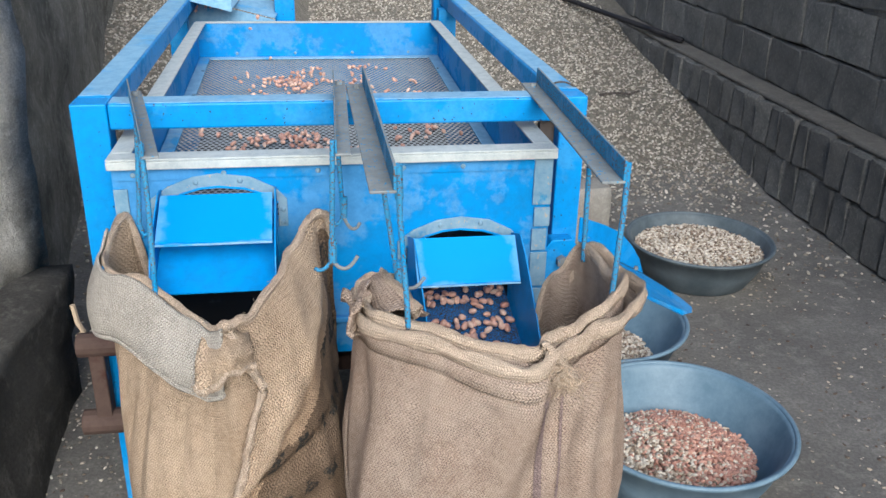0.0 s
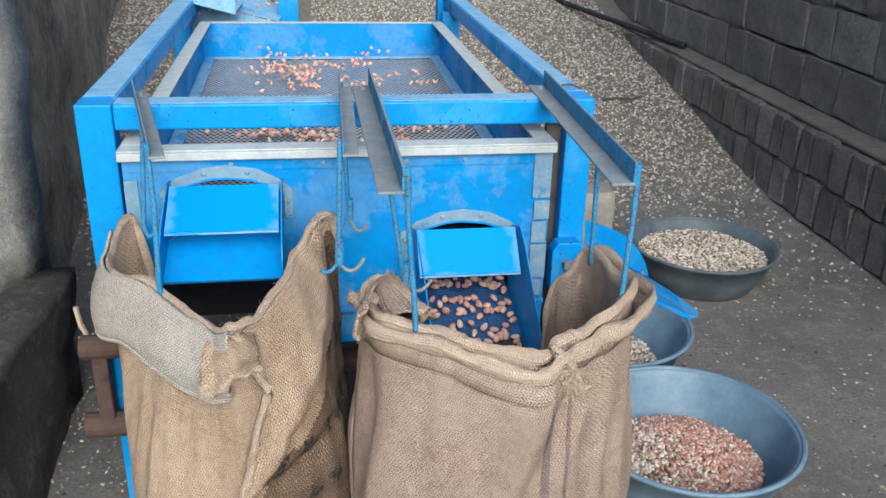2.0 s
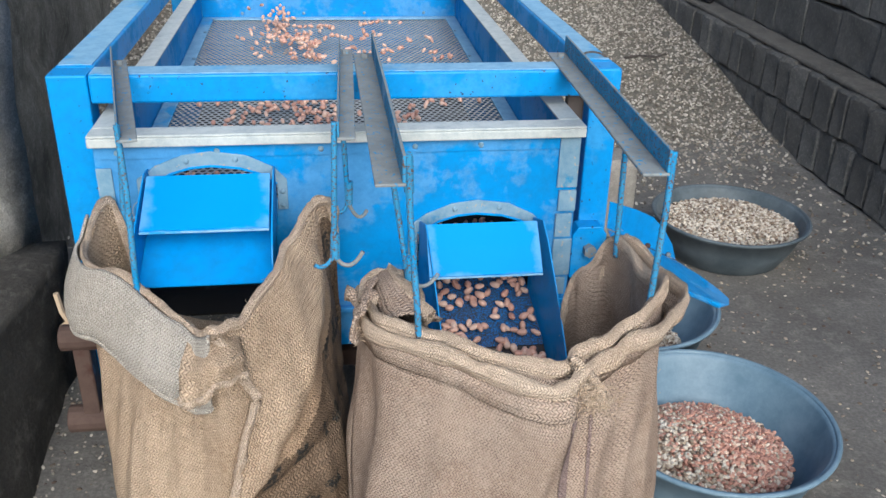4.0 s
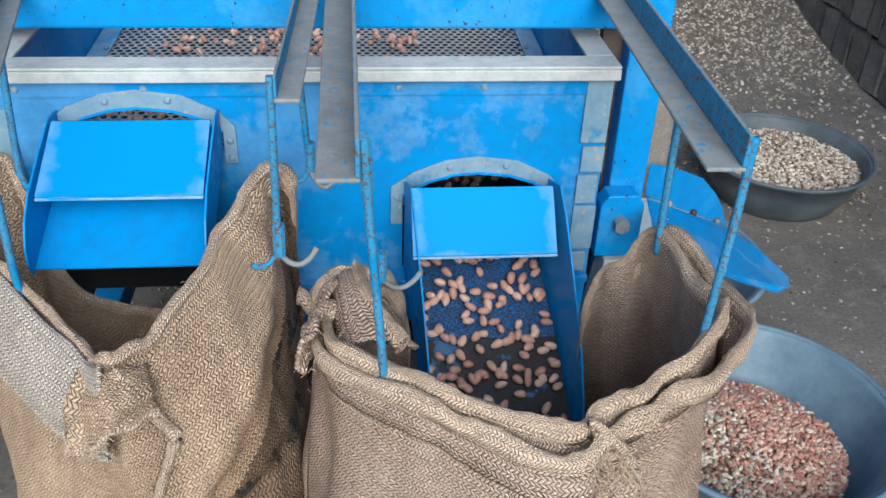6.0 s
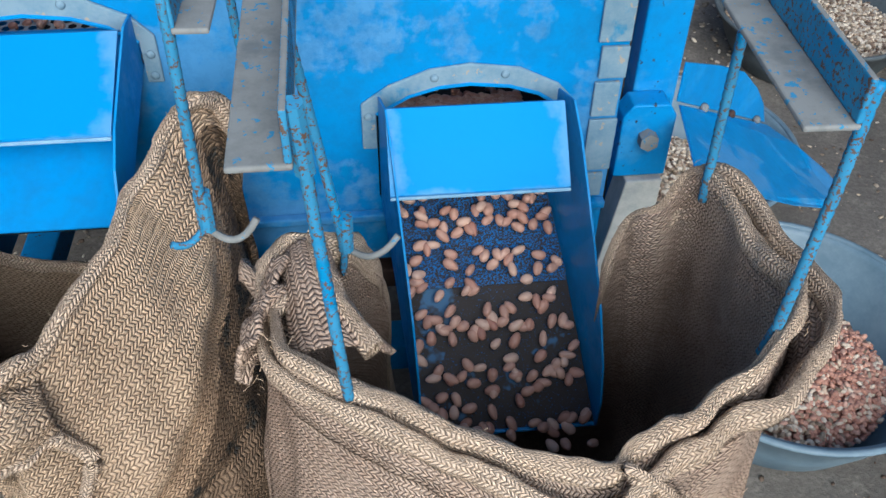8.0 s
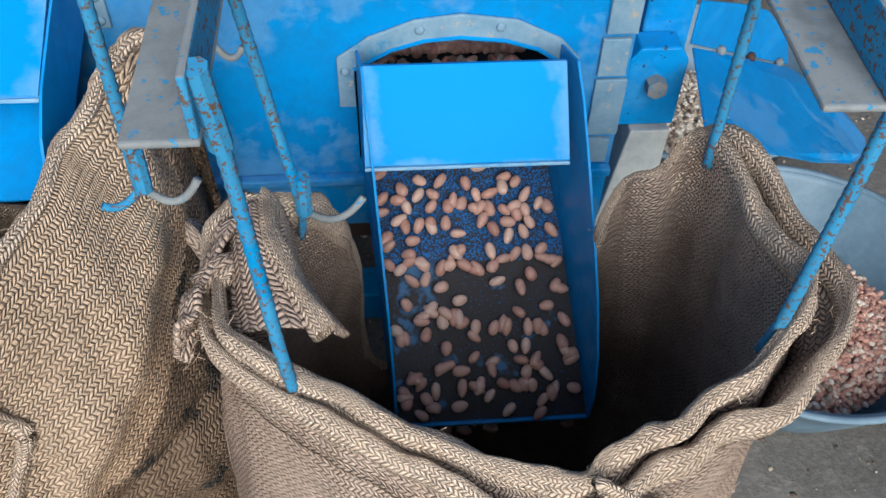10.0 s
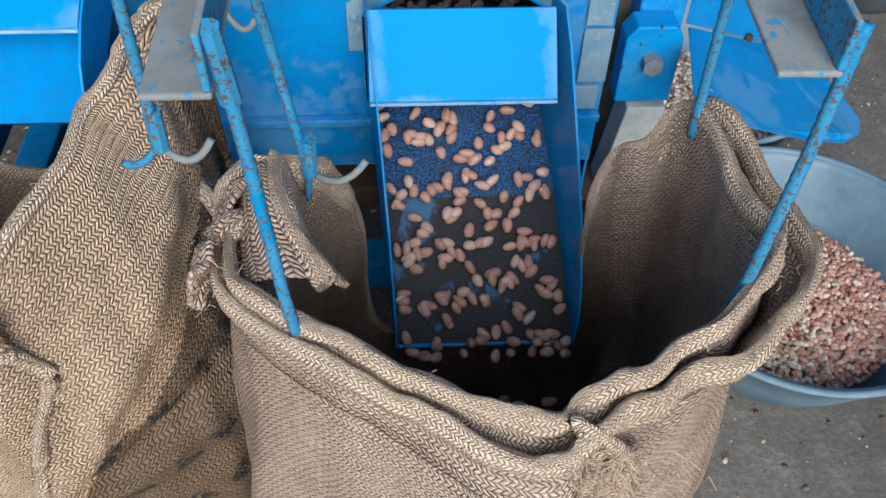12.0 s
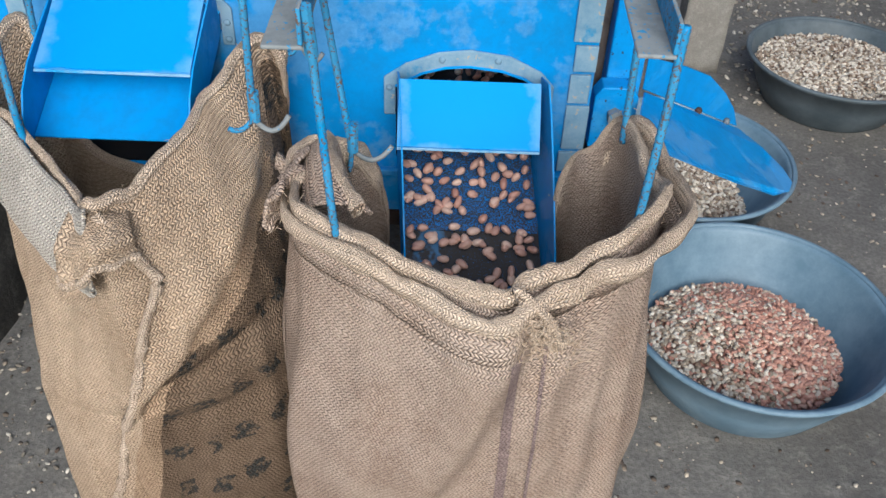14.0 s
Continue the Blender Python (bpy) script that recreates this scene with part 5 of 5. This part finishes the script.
# ---- moving kernels ----
def cluster(name, label, spots, tilt=20, size=1.0):
    """A few loose kernels that travel together; spots: their offsets on the surface."""
    me = scatter(name, KERNEL, [turned(x, y, z, tilt, size) for x, y, z in spots])
    me.materials.append(kernel_mat)
    return tagged(new(name, me), label, "peanuts", kind="stuff")


CU, CZ = CHUTES[1]
# the way down the chute: distance along it, v, z above the floor
TRACK = [(0.0, 0.05, CZ - 0.097), (0.117, FRONT, CZ - 0.106), (0.216, -0.156, CZ - 0.153), (0.376, -0.285, CZ - 0.249)]
END = TRACK[-1][0]


def on_track(s):
    k = [a for a, _, _ in TRACK]
    v, z = float(np.interp(s, k, [b for _, b, _ in TRACK])), float(np.interp(s, k, [c for _, _, c in TRACK]))
    i = 0 if s < k[1] else 1 if s < k[2] else 2
    a, b = TRACK[i], TRACK[i + 1]
    return v, z, math.degrees(math.atan2(a[2] - b[2], a[1] - b[1]))


def slid(t, born):
    """How far a cluster has slid along the chute at t: it moves on mostly while the box draws back."""
    def flow(q):
        w = 2 * math.pi * q / PERIOD
        return 0.155 * (q + 0.75 * PERIOD / (2 * math.pi) * math.sin(w - 1.4))
    return flow(t) - flow(born)


def chute_rows(born, u, rest):
    """Rows for one cluster: waiting in the box, sliding, falling, lying in the sack."""
    rows = []
    step = 1 / FPS
    k0 = max(0, math.ceil(born / step))
    t = k0 * step
    left = None
    if k0 > 0:
        v, z, a = on_track(0)
        wait = MACHINE @ pose(u, v + 0.02, z + 0.01, 0, 0, 0)
        rows += [(0.0, wait), ((k0 - 1) * step, wait)] if k0 > 1 else [(0.0, wait)]
    while t <= 14.0001:
        s = slid(t, born)
        if left is None:
            if s < END:
                v, z, a = on_track(max(0.0, s))
                rows.append((t, MACHINE @ pose(u + 0.10 * max(0.0, FRONT - v), v + shake(t), z + 0.004, a, 0, 0)))
            else:
                v, z, a = on_track(END)
                left = (t, v + shake(t), z)
                u += 0.022
        if left is not None:
            q = t - left[0]
            z = left[2] + 0.004 - 0.15 * q - 4.9 * q * q
            if z <= rest:
                rows.append((t, MACHINE @ pose(u, left[1] - 0.10 * q, rest, 0, 0, 0)))
                rows.append((min(14.0, t + 2 * step), MACHINE @ pose(u, left[1] - 0.10 * q, rest, 0, 0, 0)))
                break
            rows.append((t, MACHINE @ pose(u, left[1] - 0.10 * q, z, -25 - 120 * q, 0, 0)))
        t += step
    if rows[-1][0] < 13.99:
        rows.append((14.0, rows[-1][1]))
    return rows


def motions():
    """Keys all that moves: the sieve box, the kernels sliding through its chute and those dancing on the sieve."""
    n = frame(14.0)
    walk(sieve_box, [((k - 1) / FPS, MACHINE @ pose(0, shake((k - 1) / FPS), 0)) for k in range(1, n + 1)])
    rnd = random.Random(7)
    born, laid = -2.45, []
    while born < 13.6:
        count = rnd.choice((4, 5, 6, 7, 8))
        spots = []
        for _ in range(40):
            if len(spots) == count:
                break
            side = rnd.gauss(rnd.choice((-0.052, -0.03, 0.042, 0.055)), 0.026)
            x, y = max(-0.079, min(0.079, side)), rnd.uniform(-0.016, 0.016)
            along = y - 0.155 * born
            if all((x - a) ** 2 + (along - b) ** 2 > 0.0116**2 for a, b in laid[-40:]):
                laid.append((x, along))
                spots.append((x, y, rnd.uniform(0.0, 0.0015)))
        if not spots:
            born += 0.058
            continue
        ob = cluster("sliding_kernels", "reddish peanut kernels sliding down the chute into the sack", spots)
        walk(ob, chute_rows(born + rnd.uniform(-0.012, 0.012), CU, 0.15 + rnd.uniform(0, 0.02)))
        born += 0.058
    slope = 0.028
    for k in range(74):
        v = rnd.uniform(0.60, 1.05) if k > 34 else rnd.uniform(0.22, 0.46)
        u = rnd.gauss(-0.07, 0.085) if k % 5 else rnd.uniform(0.08, 0.26)
        u = min(max(u, -0.29), 0.27)
        spots = [(rnd.gauss(0, 0.022), rnd.gauss(0, 0.022), rnd.uniform(0, 0.004)) for _ in range(rnd.choice((5, 6, 8)))]
        ob = cluster("dancing_kernels", "reddish and white peanut kernels dancing on the sieve", spots, 60, 0.84)
        phase, hop = rnd.uniform(0, 0.12), rnd.uniform(0.004, 0.02) + (0.03 if v > 0.7 else 0)
        rows = []
        for f in range(1, n + 1, 2):
            t = (f - 1) / FPS
            w = math.pi * (t / PERIOD + phase)
            z = 0.7065 + slope * (v - FRONT) + hop * abs(math.sin(w))
            rows.append((t, MACHINE @ pose(u, v + shake(t - 0.04 * (hop > 0.02)), z, 8 * math.sin(2 * w + k), 6 * math.cos(2 * w), 0)))
        walk(ob, rows)
    for c, v0, v1, z, count in ((CHUTES[0][0], -0.05, 0.11, 0.704, 60), (CU, 0.02, 0.24, 0.545, 150)):
        spots = [(c + rnd.uniform(-0.088, 0.088), rnd.uniform(v0, v1), z + rnd.uniform(0.0, 0.006)) for _ in range(count)]
        ob = cluster("heaped_kernels", "dark reddish kernels gathered behind the outlet", spots, 50, 0.9)
        walk(ob, [((k - 1) / FPS, MACHINE @ pose(0, shake((k - 1) / FPS), 0)) for k in range(1, n + 1)])
    for k in range(56):
        t0 = round((-0.2 + 0.1 * k) * FPS) / FPS
        u, v = -0.14 + rnd.uniform(-0.03, 0.03), 1.10 + rnd.uniform(-0.08, 0.05)
        ob = cluster("falling_kernels", "pink peanut kernels falling from the feed trough onto the sieve", [(rnd.gauss(0, 0.02), rnd.gauss(0, 0.02), rnd.gauss(0, 0.03)) for _ in range(2)], 80, 0.85)
        start = MACHINE @ pose(-0.33, 1.36, 0.915)
        rows = [(0.0, start), (t0 - 2 / FPS, start)] if t0 > 0.15 else []
        for j in range(0, 9):
            q = j / FPS
            if t0 + q < -1e-6:
                continue
            z = max(0.742, 0.900 + 0.35 * q - 4.9 * q * q)
            rows.append((t0 + q, MACHINE @ pose(-0.225 + (u + 0.225) * q / 0.267, 1.30 + (v - 1.30) * q / 0.267, z, -160 * q, 0, 60 * q)))
        if rows[0][0] > 0:
            rows.insert(0, (0.0, rows[0][1]))
        rows.append((14.0, rows[-1][1]))
        walk(ob, rows)


motions()
